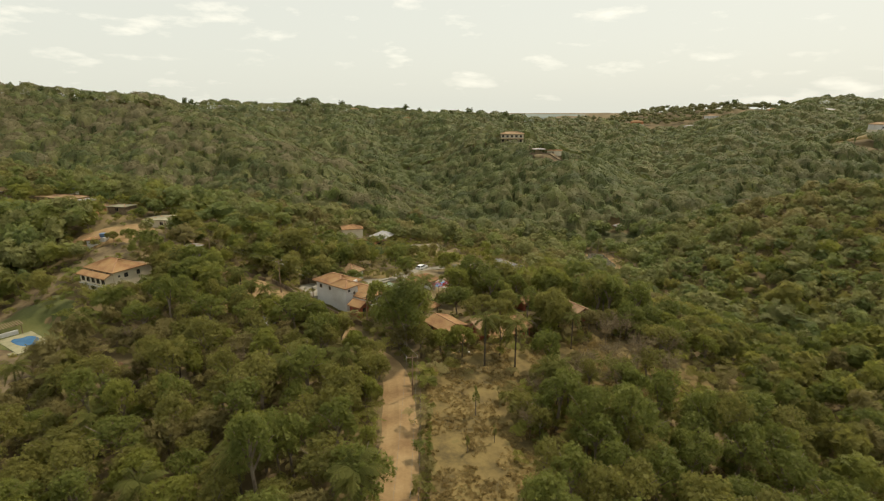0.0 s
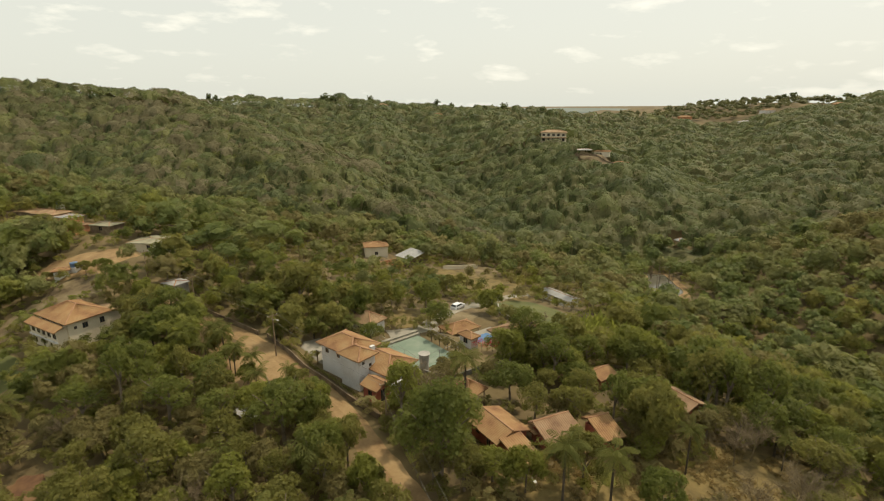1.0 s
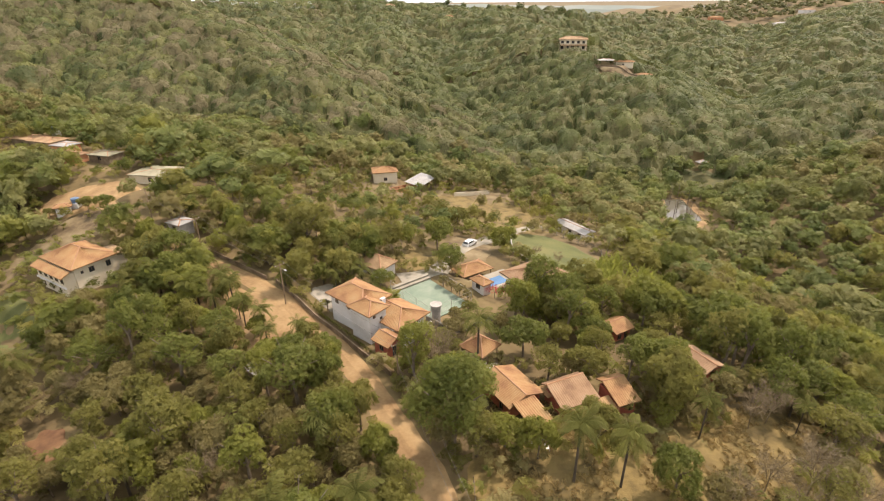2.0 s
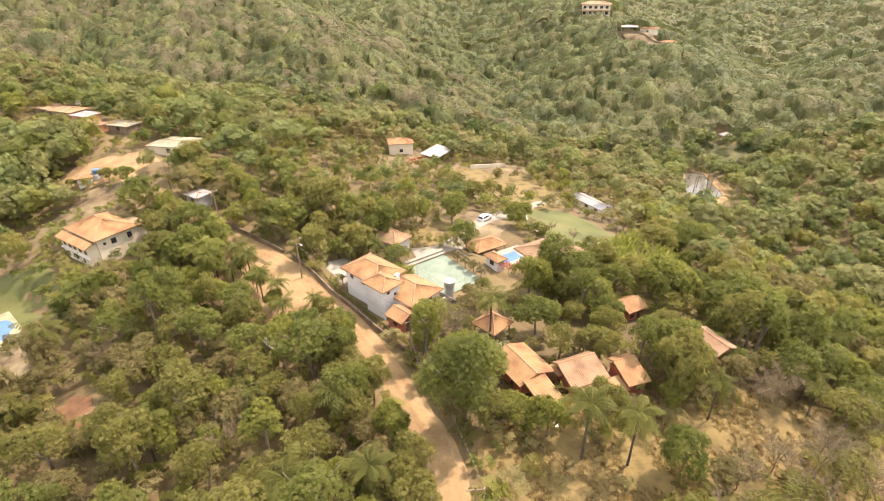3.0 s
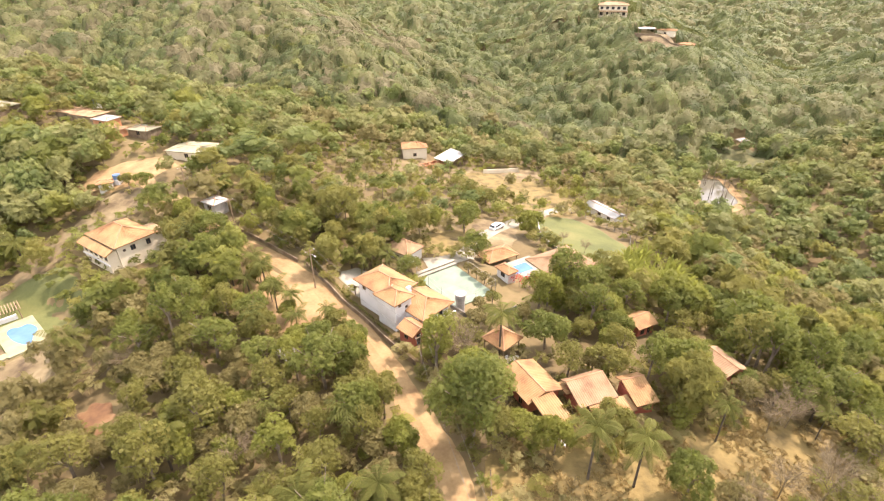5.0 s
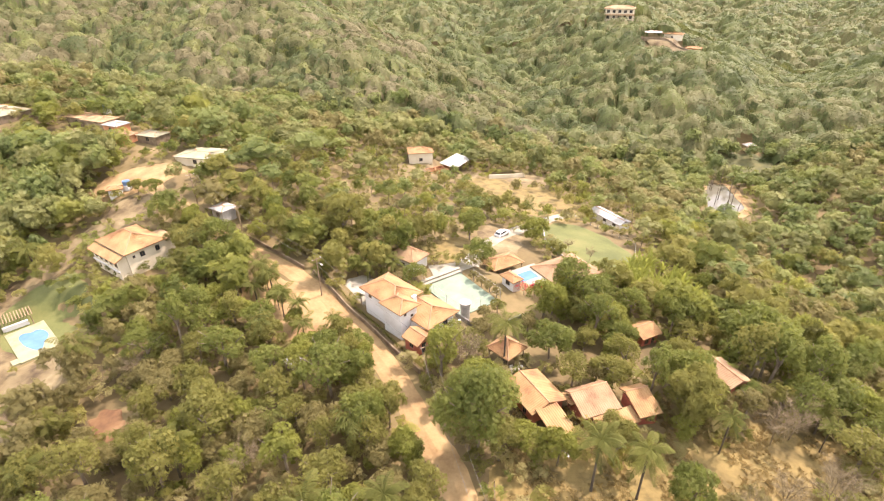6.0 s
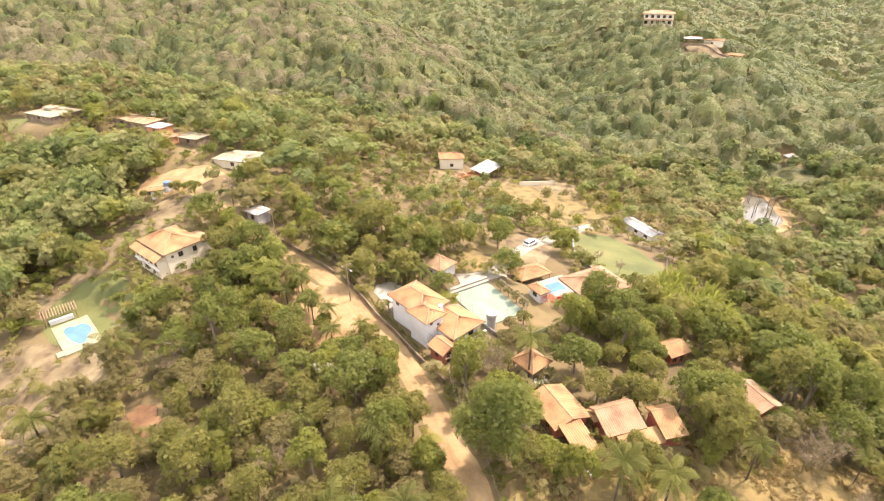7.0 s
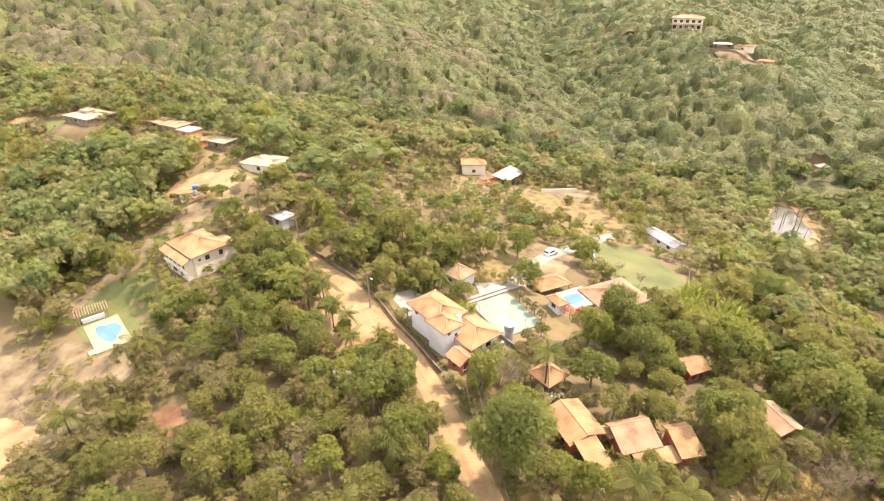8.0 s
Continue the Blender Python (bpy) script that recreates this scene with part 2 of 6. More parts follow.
FORMS = np.array(NEAR_FORMS + FAR_FORMS + [(262, 343, 42, 7), (176, 400, 36, -9)], float)
PADS = []   # x, y, radius, level: ground levelled for building


# crests of the hills round the valley: points x, y, height, and the fall of the sides
CRESTS = [
    ([(-700, 300, 52), (-420, 330, 49), (-322, 400, 49), (-235, 420, 42), (-165, 372, 27), (-95, 312, 8), (-45, 268, -10)], 0.42),
    ([(-420, 560, 46), (-260, 560, 42), (-172, 588, 39), (-55, 628, 31), (60, 640, 26), (200, 690, 24)], 0.30),
    ([(-55, 628, 30), (15, 520, 24), (57, 410, 14), (68, 352, 6), (72, 312, -14)], 0.40),
    ([(-120, 600, 32), (-92, 500, 16), (-58, 410, -6), (-30, 340, -20)], 0.36),
    ([(98, 292, -29), (138, 302, -13), (190, 331, 2), (255, 352, 14), (320, 372, 23), (470, 380, 33), (800, 380, 36)], 0.46),
    ([(217, 974, 30), (300, 890, 34), (360, 815, 37), (400, 740, 39), (450, 640, 42), (600, 560, 44)], 0.22),
    ([(300, 890, 30), (235, 700, 18), (190, 560, 4), (150, 450, -14)], 0.32),
    ([(450, 640, 40), (330, 560, 22), (255, 480, 2)], 0.34),
]


def crest_height(x, y, line, fall):
    """Height of a hill with falling sides along its crest."""
    best = np.full(x.shape, -200.0)
    for (x0, y0, z0), (x1, y1, z1) in zip(line, line[1:]):
        dx, dy = x1 - x0, y1 - y0
        t = np.clip(((x - x0) * dx + (y - y0) * dy) / (dx * dx + dy * dy), 0, 1)
        d = np.hypot(x - x0 - t * dx, y - y0 - t * dy)
        best = np.maximum(best, z0 + t * (z1 - z0) - fall * (np.sqrt(d * d + 144) - 12))
    return best


def ground(x, y):
    """Height of the ground."""
    x, y = np.asarray(x, float), np.asarray(y, float)
    shape = np.broadcast(x, y).shape
    x, y = np.broadcast_to(x, shape), np.broadcast_to(y, shape)
    z = np.full(shape, -8.0)
    for cx, cy, s, h in FORMS:
        z = z + h * np.exp(-((x - cx) ** 2 + (y - cy) ** 2) / (2 * s * s))
    hills = sum(np.exp(crest_height(x, y, line, fall) / 4.0) for line, fall in CRESTS) + np.exp(-30.0 / 4.0)
    hills = 4.0 * np.log(hills)
    hills = hills + 2.6 * np.sin(x / 23 + 0.9 * np.sin(y / 41)) * np.sin(y / 31 + 1.3 * np.sin(x / 37)) * np.clip((hills + 30) / 20, 0, 1)
    w = np.clip((y + 0.10 * np.maximum(0, -x - 100) - 232) / 55, 0, 1)
    w = w * w * (3 - 2 * w)
    z = z * (1 - w) + hills * w
    far = np.clip((np.hypot(x, y) - 1000) / 800, 0, 1)
    z = z * (1 - far) + 18.0 * far
    for px, py, r, lev in PADS:
        k = np.clip((r * 1.7 - np.hypot(x - px, y - py)) / (r * 0.7), 0, 1)
        k = k * k * (3 - 2 * k)
        z = z * (1 - k) + lev * k
    return z


def gz(x, y):
    return float(ground(x, y))


def link(name, verts, faces, mat, parent=None, label=""):
    me = bpy.data.meshes.new(name)
    me.from_pydata([tuple(v) for v in verts], [], faces)
    me.materials.append(mat)
    ob = new(name, me)
    if parent:
        ob.parent = parent
    if label:
        ob["label"] = label
    return ob


def part(name, bm, mat, parent, label=""):
    me = bpy.data.meshes.new(name)
    bmesh.ops.recalc_face_normals(bm, faces=bm.faces[:])
    bm.to_mesh(me)
    bm.free()
    me.materials.append(mat)
    ob = new(name, me)
    ob.parent = parent
    if label:
        ob["label"] = label
    return ob


def thing(name, label, category, x, y, z, turn=0, group=""):
    ob = new(name)
    ob.empty_display_size = 0.5
    ob.matrix_basis = pose(x, y, z, 0, 0, turn)
    return tagged(ob, label, category, group)


def quads_mesh(name, v, mat, n=4, tones=None):
    """A mesh of loose n-gons from an array of corner points; tones: a shade of leaf for each of them."""
    v = np.asarray(v, np.float32).reshape(-1, 3)
    count = len(v) // n
    me = bpy.data.meshes.new(name)
    me.vertices.add(len(v))
    me.vertices.foreach_set("co", v.ravel())
    me.loops.add(len(v))
    me.loops.foreach_set("vertex_index", np.arange(len(v), dtype=np.int32))
    me.polygons.add(count)
    me.polygons.foreach_set("loop_start", np.arange(0, len(v), n, dtype=np.int32))
    me.update()
    tone = me.attributes.new("tone", "FLOAT", "FACE")
    tone.data.foreach_set("value", np.full(count, 0.5, np.float32) if tones is None else np.asarray(tones, np.float32))
    me.materials.append(mat)
    return me


def box(bm, x0, x1, y0, y1, z0, z1):
    m = Matrix.LocRotScale(((x0 + x1) / 2, (y0 + y1) / 2, (z0 + z1) / 2), None, (abs(x1 - x0), abs(y1 - y0), abs(z1 - z0)))
    return bmesh.ops.create_cube(bm, size=1, matrix=m)


def tube(bm, pts, radii, n=7):
    """A tapered tube through points."""
    rings = []
    for i, p in enumerate(pts):
        p = Vector(p)
        d = (Vector(pts[min(i + 1, len(pts) - 1)]) - Vector(pts[max(i - 1, 0)])).normalized()
        a = d.orthogonal().normalized()
        b = d.cross(a)
        rings.append([bm.verts.new(p + radii[i] * (cos(2 * pi * k / n) * a + sin(2 * pi * k / n) * b)) for k in range(n)])
    for r0, r1 in zip(rings, rings[1:]):
        for k in range(n):
            bm.faces.new((r0[k], r0[(k + 1) % n], r1[(k + 1) % n], r1[k]))
    bm.faces.new(rings[-1])
    bm.faces.new(rings[0][::-1])


# ---- plan: roads, clearings and buildings, as the woods must leave them free
ROAD = [(-4.6, -120), (-4.6, -60), (-4.6, -20), (-4.6, 10), (-4.7, 47), (-5.5, 63), (-7.4, 76), (-12.5, 84.5), (-20, 95), (-28.5, 105), (-38, 113), (-47, 119), (-57, 123.5), (-67, 128.5), (-80, 137), (-92, 145), (-99, 149)]
PADS += [(-20, 107, 9, -3.6), (-12, 119, 7, -4.6), (-5, 134, 4, -8.5), (8, 131.5, 6, -8.0), (-3, 100, 3, -4.0), (1.4, 91, 5, -3.7), (9, 92, 6, -3.7), (26.8, 97.2, 3.5, -3.3), (-87.6, 100.2, 6.5, -9.7), (-77, 118, 6, -3.6),
         (-85, 160, 5, 2.6), (-38, 213, 5, -13.6), (-25, 211, 6, -16.5), (24, 179, 6, -17.6), (71, 226, 12, -28.6), (57.5, 402, 10, 14.5), (65, 358, 10, 8.8), (-157, 173, 8, 9.0)]


def spline(pts, step=1.5):
    out = []
    for i in range(len(pts) - 1):
        p0, p1, p2, p3 = (Vector(pts[max(0, min(len(pts) - 1, j))]) for j in (i - 1, i, i + 1, i + 2))
        n = max(2, int((p2 - p1).length / step))
        for k in range(n):
            t = k / n
            out.append(0.5 * ((2 * p1) + (p2 - p0) * t + (2 * p0 - 5 * p1 + 4 * p2 - p3) * t * t + (3 * p1 - p0 - 3 * p2 + p3) * t ** 3))
    out.append(Vector(pts[-1]))
    return out


ROAD_LINE = spline(ROAD)
ROAD_XY = np.array([(p.x, p.y) for p in ROAD_LINE])
# clearings: x, y, half length, half width, turn in degrees
CLEAR = [(4, 60, 6.0, 22, 3), (3.5, 44, 5.5, 9, 0), (8, 77, 9, 6.5, 0), (25, 84.5, 15, 3.6, 14), (-11, 108.5, 6, 3.5, -36), (-4, 101.5, 4.5, 4.5, 0), (6, 102.5, 6.5, 4.5, 0), (-77, 93, 9, 6, 25), (-12, 119, 9, 8, -47), (-5, 141, 8, 14, 10), (-1, 126, 9, 6, 38), (8, 131, 7.5, 8, 38), (14.5, 152, 10.5, 17.5, 28), (-82, 83, 13, 13, 30), (-88, 100, 9.5, 7.5, -33),
         (-82, 110, 8, 5, -26), (-79, 117, 9, 9, -26), (-96, 118, 4.5, 20, -25), (-20, 105, 11, 8, -36), (-29, 115, 5, 3, 0), (-98, 145, 9, 4.0, 32), (-87, 133, 6, 4.5, 50), (-86, 155, 8, 7, 0), (-62.5, 128, 4, 3.5, 0), (-28, 207, 11, 9, 0), (-2, 208, 10, 8, 30),
         (4, 184, 14, 16, 12), (70, 219, 9, 23, -8), (23, 174, 8, 6, -52), (-123, 168, 16, 8, -14), (-127, 161, 5, 4, 0), (-157, 168.5, 11, 8, 0), (-174, 173, 7, 5, 0), (57, 394, 12, 12, 0), (64, 350, 9, 10, 0), (80, 345, 17, 11, -18), (90, 255, 12, 7, -18), (93, 268, 4, 3.5, 0), (-10, 197, 10, 9, 0), (-79, 72.5, 12, 3.6, -32), (250, 350, 34, 8, -20), (300, 370, 38, 12, 0), (1.5, 91, 5, 5.5, 0), (9, 91, 3.5, 4.5, 0),
         (14.5, 92.5, 2.2, 3.5, 0), (-3, 99, 2.6, 3, 0), (19, 108.5, 2.8, 4, 0), (27, 96, 3, 4, 0), (-41, 107, 12, 6.5, -40), (-31, 95, 4, 3, -40), (-15, 137, 4.5, 7, -25), (-96, 86, 13, 8, 20), (-96, 139.5, 3, 3, 0), (-7, 148, 6, 9, 0), (-34, 92.5, 2.0, 1.6, 0), (-66, 131, 4, 3.5, 0), (-95, 104, 4, 5, 30), (2, 104, 4, 3, 0), (-103, 163, 4.5, 4.5, 0), (-6, 111, 6, 4, -47), (-1, 117.5, 4.5, 4.5, 0), (18.5, 104.5, 3.2, 5, 0), (-72.5, 112, 4, 4.5, -26), (-57.5, 83, 5.5, 3.4, -20), (-76, 70, 6, 5, 0), (-22, 125, 4, 4, 0), (-81.5, 96, 5, 4, 0), (-36.5, 205, 6.5, 8, 0), (25, 130, 9, 9, 0), (35, 91.5, 7, 3.5, 15)]


def free(x, y, margin=0.0):
    """How open the plan is at points: True where woods may grow."""
    d = np.min(np.hypot(x[:, None] - ROAD_XY[None, :, 0], y[:, None] - ROAD_XY[None, :, 1]), axis=1)
    ok = d > 2.3 + margin
    for cx, cy, a, b, turn in CLEAR:
        c, s = cos(radians(turn)), sin(radians(turn))
        u, v = (x - cx) * c + (y - cy) * s, -(x - cx) * s + (y - cy) * c
        ok &= (u / max(0.5, a + margin)) ** 2 + (v / max(0.5, b + margin)) ** 2 > 1
    return ok


# ---- ground sheet
def steps(lo, hi, fine, grow=1.18, limit=4600):
    inner = list(np.arange(lo, hi + fine / 2, fine))
    d, up = fine, [inner[-1]]
    while up[-1] < limit:
        d = min(d * grow, 9.0) if up[-1] < 680 else d * 1.25
        up.append(up[-1] + d)
    d, dn = fine, [inner[0]]
    while dn[-1] > -limit:
        d = min(d * grow, 9.0) if dn[-1] > -400 else d * 1.25
        dn.append(dn[-1] - d)
    return np.array(dn[:0:-1] + inner + up[1:])


gx, gy = steps(-150, 150, 2.5, 1.10), steps(20, 260, 2.5, 1.10)
GX, GY = np.meshgrid(gx, gy)
GZ = ground(GX, GY)
nx, ny = len(gx), len(gy)
ids = np.arange(nx * ny).reshape(ny, nx)
ground_ob = link("ground", np.stack([GX, GY, GZ], -1).reshape(-1, 3), np.stack([ids[:-1, :-1], ids[:-1, 1:], ids[1:, 1:], ids[1:, :-1]], -1).reshape(-1, 4).tolist(), M_GROUND)
tagged(ground_ob, "dry reddish earth with leaf litter under woods", "ground", kind="structure")
for f in ground_ob.data.polygons:
    f.use_smooth = True


def ribbon(name, line, width, mat, lift, label, category, wobble=0.5):
    vs, fs, n = [], [], 7
    for i, p in enumerate(line):
        d = (line[min(i + 1, len(line) - 1)] - line[max(i - 1, 0)]).normalized()
        s = Vector((-d.y, d.x))
        w = width(i / (len(line) - 1)) if callable(width) else width
        for k in range(n):
            f = k / (n - 1) - 0.5
            edge = wobble * noise.noise((p.x * 0.35 + k * 3, p.y * 0.35, 2.0)) if k in (0, n - 1) else 0
            q = p + s * (f * w + edge)
            vs.append((q.x, q.y, gz(q.x, q.y) + lift + (0.05 * cos(f * 12) if 0 < k < n - 1 else -0.12)))
    for i in range(len(line) - 1):
        for k in range(n - 1):
            a = i * n + k
            fs.append((a, a + 1, a + n + 1, a + n))
    ob = link(name, vs, fs, mat)
    return tagged(ob, label, category, kind="structure")


ribbon("road", ROAD_LINE, lambda f: 3.5 + 1.8 * exp(-((f - 0.52) / 0.12) ** 2), M_ROAD, 0.12, "unpaved ochre dirt road with wheel ruts", "road")


def patch(name, x, y, a, b, turn, mat, lift, label, category, ragged=0.25, power=2.0, seed=0):
    """A draped piece of ground with an uneven outline."""
    c, s = cos(radians(turn)), sin(radians(turn))
    n, rings = 56, 12
    vs, fs = [], []
    for r in range(rings + 1):
        for k in range(n):
            t = 2 * pi * k / n
            q = (abs(cos(t)) ** power + abs(sin(t)) ** power) ** (-1 / power)
            q *= 1 + ragged * noise.noise((cos(t) * 2.2 + seed, sin(t) * 2.2, seed * 1.7)) if r else 1
            u, v = a * q * cos(t) * r / rings, b * q * sin(t) * r / rings
            px, py = x + u * c - v * s, y + u * s + v * c
            vs.append((px, py, gz(px, py) + (lift if r < rings else -0.1)))
    for r in range(rings):
        for k in range(n):
            fs.append((r * n + k, r * n + (k + 1) % n, (r + 1) * n + (k + 1) % n, (r + 1) * n + k))
    ob = link(name, vs, fs, mat)
    for f in ob.data.polygons:
        f.use_smooth = True
    return tagged(ob, label, category, kind="structure")


patch("ground_field", 5, 62, 8.5, 25, 4, M_FIELD, 0.07, "dry yellow grass field beside the dirt road", "field", 0.3, 3.0, 1)
patch("ground_field", 28, 82, 30, 12, 13, M_FIELD, 0.09, "dry trampled grass under palms", "field", 0.4, 2.0, 2)
patch("ground_slope", -82, 83, 13, 14, 30, M_BARE, 0.08, "bare sandy slope with red gullies", "bare ground", 0.4, 2.0, 3)
patch("ground_slope", -97, 118, 5, 21, -25, M_BARE, 0.12, "eroded brown bank running down to the pool", "bare ground", 0.35, 2.0, 19)
patch("ground_slope", -97, 145.5, 11.5, 6, 32, M_ROAD, 0.55, "bare ochre yard on the hilltop", "bare ground", 0.3, 2.0, 4)
patch("ground_slope", -89, 133, 10, 6, 50, M_BARE, 0.4, "eroded sandy bank beside the cream house", "bare ground", 0.4, 2.0, 5)
patch("ground_lawn", 14.2, 152.5, 9.3, 15.5, 28, M_LAWN, 0.12, "wide green lawn on the slope", "lawn", 0.15, 3.0, 6)
patch("ground_lawn", -88, 105, 11, 8, -33, M_LAWN, 0.24, "green lawn round the swimming pool", "lawn", 0.25, 2.5, 7)
patch("ground_lawn", -174, 172, 8, 5, 10, M_LAWN, 0.3, "small lawn beside the hilltop house", "lawn", 0.25, 2.0, 31)
patch("ground_field", 4, 187, 15, 18, 12, M_FIELD, 0.08, "dry pasture on the valley side", "field", 0.35, 2.0, 8)
patch("ground_yard", -6.5, 147.5, 6.0, 10.5, 0, M_BARE, 0.10, "pale worn earth yard round the pavilion", "bare ground", 0.3, 2.5, 28)
patch("ground_slope", -97, 86, 14, 9, 20, M_BARE, 0.10, "bare sandy slope with dry brush", "bare ground", 0.35, 2.0, 29)
patch("ground_field", -15.5, 138, 5.5, 9, -25, M_FIELD, 0.08, "dry grass plot beside the driveway", "field", 0.3, 2.0, 9)
patch("ground_field", -11, 197, 11, 12, 0, M_FIELD, 0.14, "dry yellow pasture below the building yard", "field", 0.35, 2.0, 33)
patch("ground_track", -80, 73.5, 13, 3.6, -32, M_ROAD, 0.16, "bare orange earth track on the slope", "bare ground", 0.3, 2.0, 34)
patch("ground_yard", -28, 209, 12, 8, 10, M_BARE, 0.08, "bare building yard", "bare ground", 0.3, 2.0, 10)
patch("ground_yard", -2, 212, 12, 6, 30, M_BARE, 0.08, "fenced sandy plot", "bare ground", 0.2, 2.0, 11)
patch("ground_yard", 4, 103, 7, 4.5, 0, M_GROUND, 0.08, "shaded earth yard between the cottages", "bare ground", 0.3, 2.0, 12)
patch("ground_yard", -29, 115, 5, 3, -40, M_CONCRETE, 0.10, "pale cement forecourt", "paving", 0.15, 3.0, 13)
patch("ground_yard", -41, 106.5, 13, 6.5, -40, M_ROAD, 0.09, "sandy ochre earth yard beside the road", "bare ground", 0.4, 2.0, 14)
patch("ground_meadow", 90, 256, 16, 12, -18, M_MEADOW, 0.6, "olive meadow on the valley floor", "meadow", 0.35, 2.0, 27)
patch("ground_yard", 78, 349, 18, 10, -18, M_BARE, 0.9, "cleared red earth on the hill", "bare ground", 0.4, 2.0, 15)
patch("ground_yard", 250, 352, 34, 7, -20, M_BARE, 1.2, "bare ochre cut on the hillside", "bare ground", 0.4, 2.0, 16)
patch("ground_field", 300, 372, 40, 12, 0, M_FIELD, 1.2, "pale dry pasture on the hill", "field", 0.4, 2.0, 17)
patch("ground_bank", 72, 226, 8, 20, -10, M_ROAD, 0.08, "orange mud bank round the pond", "bare ground", 0.3, 2.0, 24)
patch("water_pond", 71, 226, 6, 18, -10, M_POND, 0.15, "muddy pond with bright reflections", "pond", 0.3, 2.0, 18)


# ---- trees


def leaf_cloud(r, n, size, rx, rz, lobes=7, low=-0.5, up=0.45, core=0.52, loose=0.7):
    """Corner points of n leaf clumps on a crown of many boughs, of radius rx and half height rz about the origin."""
    cs = [(0.0, 0.0, 0.1, core)]
    for k in range(lobes):
        a = 2.4 * k + 1.1 * r.random()
        el = -0.35 + 1.75 * (k + r.random()) / lobes
        q = 0.46 + 0.26 * r.random()
        cs.append((q * cos(a) * cos(el), q * sin(a) * cos(el), q * sin(el), 0.26 + 0.22 * r.random()))
    cs = np.array(cs)
    share = cs[:, 3] ** 2
    share[0] *= 0.6
    c = cs[r.choice(len(cs), n, p=share / share.sum())]
    d = r.normal(size=(n, 3))
    d /= np.linalg.norm(d, axis=1)[:, None]
    inward = (d * c[:, :3]).sum(1) < -0.18
    d[inward] *= -1
    d[:, 2] = np.where(d[:, 2] < low, -d[:, 2], d[:, 2])
    rad = c[:, 3:4] * (0.62 + 0.58 * r.random((n, 1)))
    p = (c[:, :3] + d * rad) * np.array([rx, rx, rz])
    nrm = d + r.normal(size=(n, 3)) * loose + np.array([0, 0, up])
    nrm /= np.linalg.norm(nrm, axis=1)[:, None]
    a = np.cross(nrm, r.normal(size=(n, 3)))
    a /= np.linalg.norm(a, axis=1)[:, None]
    b = np.cross(nrm, a)
    s = size * (0.55 + 0.9 * r.random((n, 1)))
    t = 0.55 + 0.35 * r.random((n, 1))
    fold = nrm * s * 0.18
    return np.stack([p - a * s, p + b * s * t - fold, p + a * s * 0.9, p - b * s * t - fold], 1)


def crown_core(r, rx, rz, seg=6, part_of=0.55):
    """Corner points of the dense inner foliage of a joined crown."""
    bump = 0.75 + 0.5 * r.random((4, seg))
    rings = []
    for i, el in enumerate((-0.45, 0.15, 0.75, 1.4)):
        a = 2 * pi * (np.arange(seg) + 0.5 * (i % 2)) / seg
        q = bump[i] * part_of
        rings.append(np.stack([rx * q * np.cos(a) * cos(el), rx * q * np.sin(a) * cos(el), rz * q * sin(el) * 1.1], 1))
    out = []
    for lo, hi in zip(rings, rings[1:]):
        out.append(np.stack([lo, np.roll(lo, -1, 0), np.roll(hi, -1, 0), hi], 1))
    return np.concatenate(out)


def limbs(bm, h, spread, r, n=5, base=0.16):
    top = h * 0.55
    bend = (r.random(2) - 0.5) * 0.1 * h
    tube(bm, [(0, 0, -0.3), (bend[0] * 0.5, bend[1] * 0.5, top * 0.5), (bend[0], bend[1], top)], [base, base * 0.8, base * 0.6], 6)
    for k in range(n):
        a = 2 * pi * (k + r.random() * 0.6) / n
        z0 = top * (0.6 + 0.4 * r.random())
        e = (spread * cos(a) * (0.5 + 0.4 * r.random()), spread * sin(a) * (0.5 + 0.4 * r.random()), h * (0.68 + 0.22 * r.random()))
        o = Vector((bend[0], bend[1], z0))
        mid = o.lerp(Vector(e), 0.5) + Vector((0, 0, 0.05 * h))
        tube(bm, [o, mid, e], [base * 0.5, base * 0.32, base * 0.12], 5)


def tree(name, h, rx, species, n, size, seed, label, lobes=7, low=-0.5):
    r = np.random.default_rng(seed)
    ob = thing(name, label, "tree", 0, 0, 0)
    bm = bmesh.new()
    limbs(bm, h, rx, r, 5, 0.05 + 0.022 * h)
    part("trunk", bm, M_BARK, ob)
    rz = h * 0.36
    v = leaf_cloud(r, n, size, rx, rz, lobes, low) + np.array([0, 0, h - rz * 1.05])
    crown = new("crown", quads_mesh("crown", v, LEAF[species]))
    crown.parent = ob
    return ob


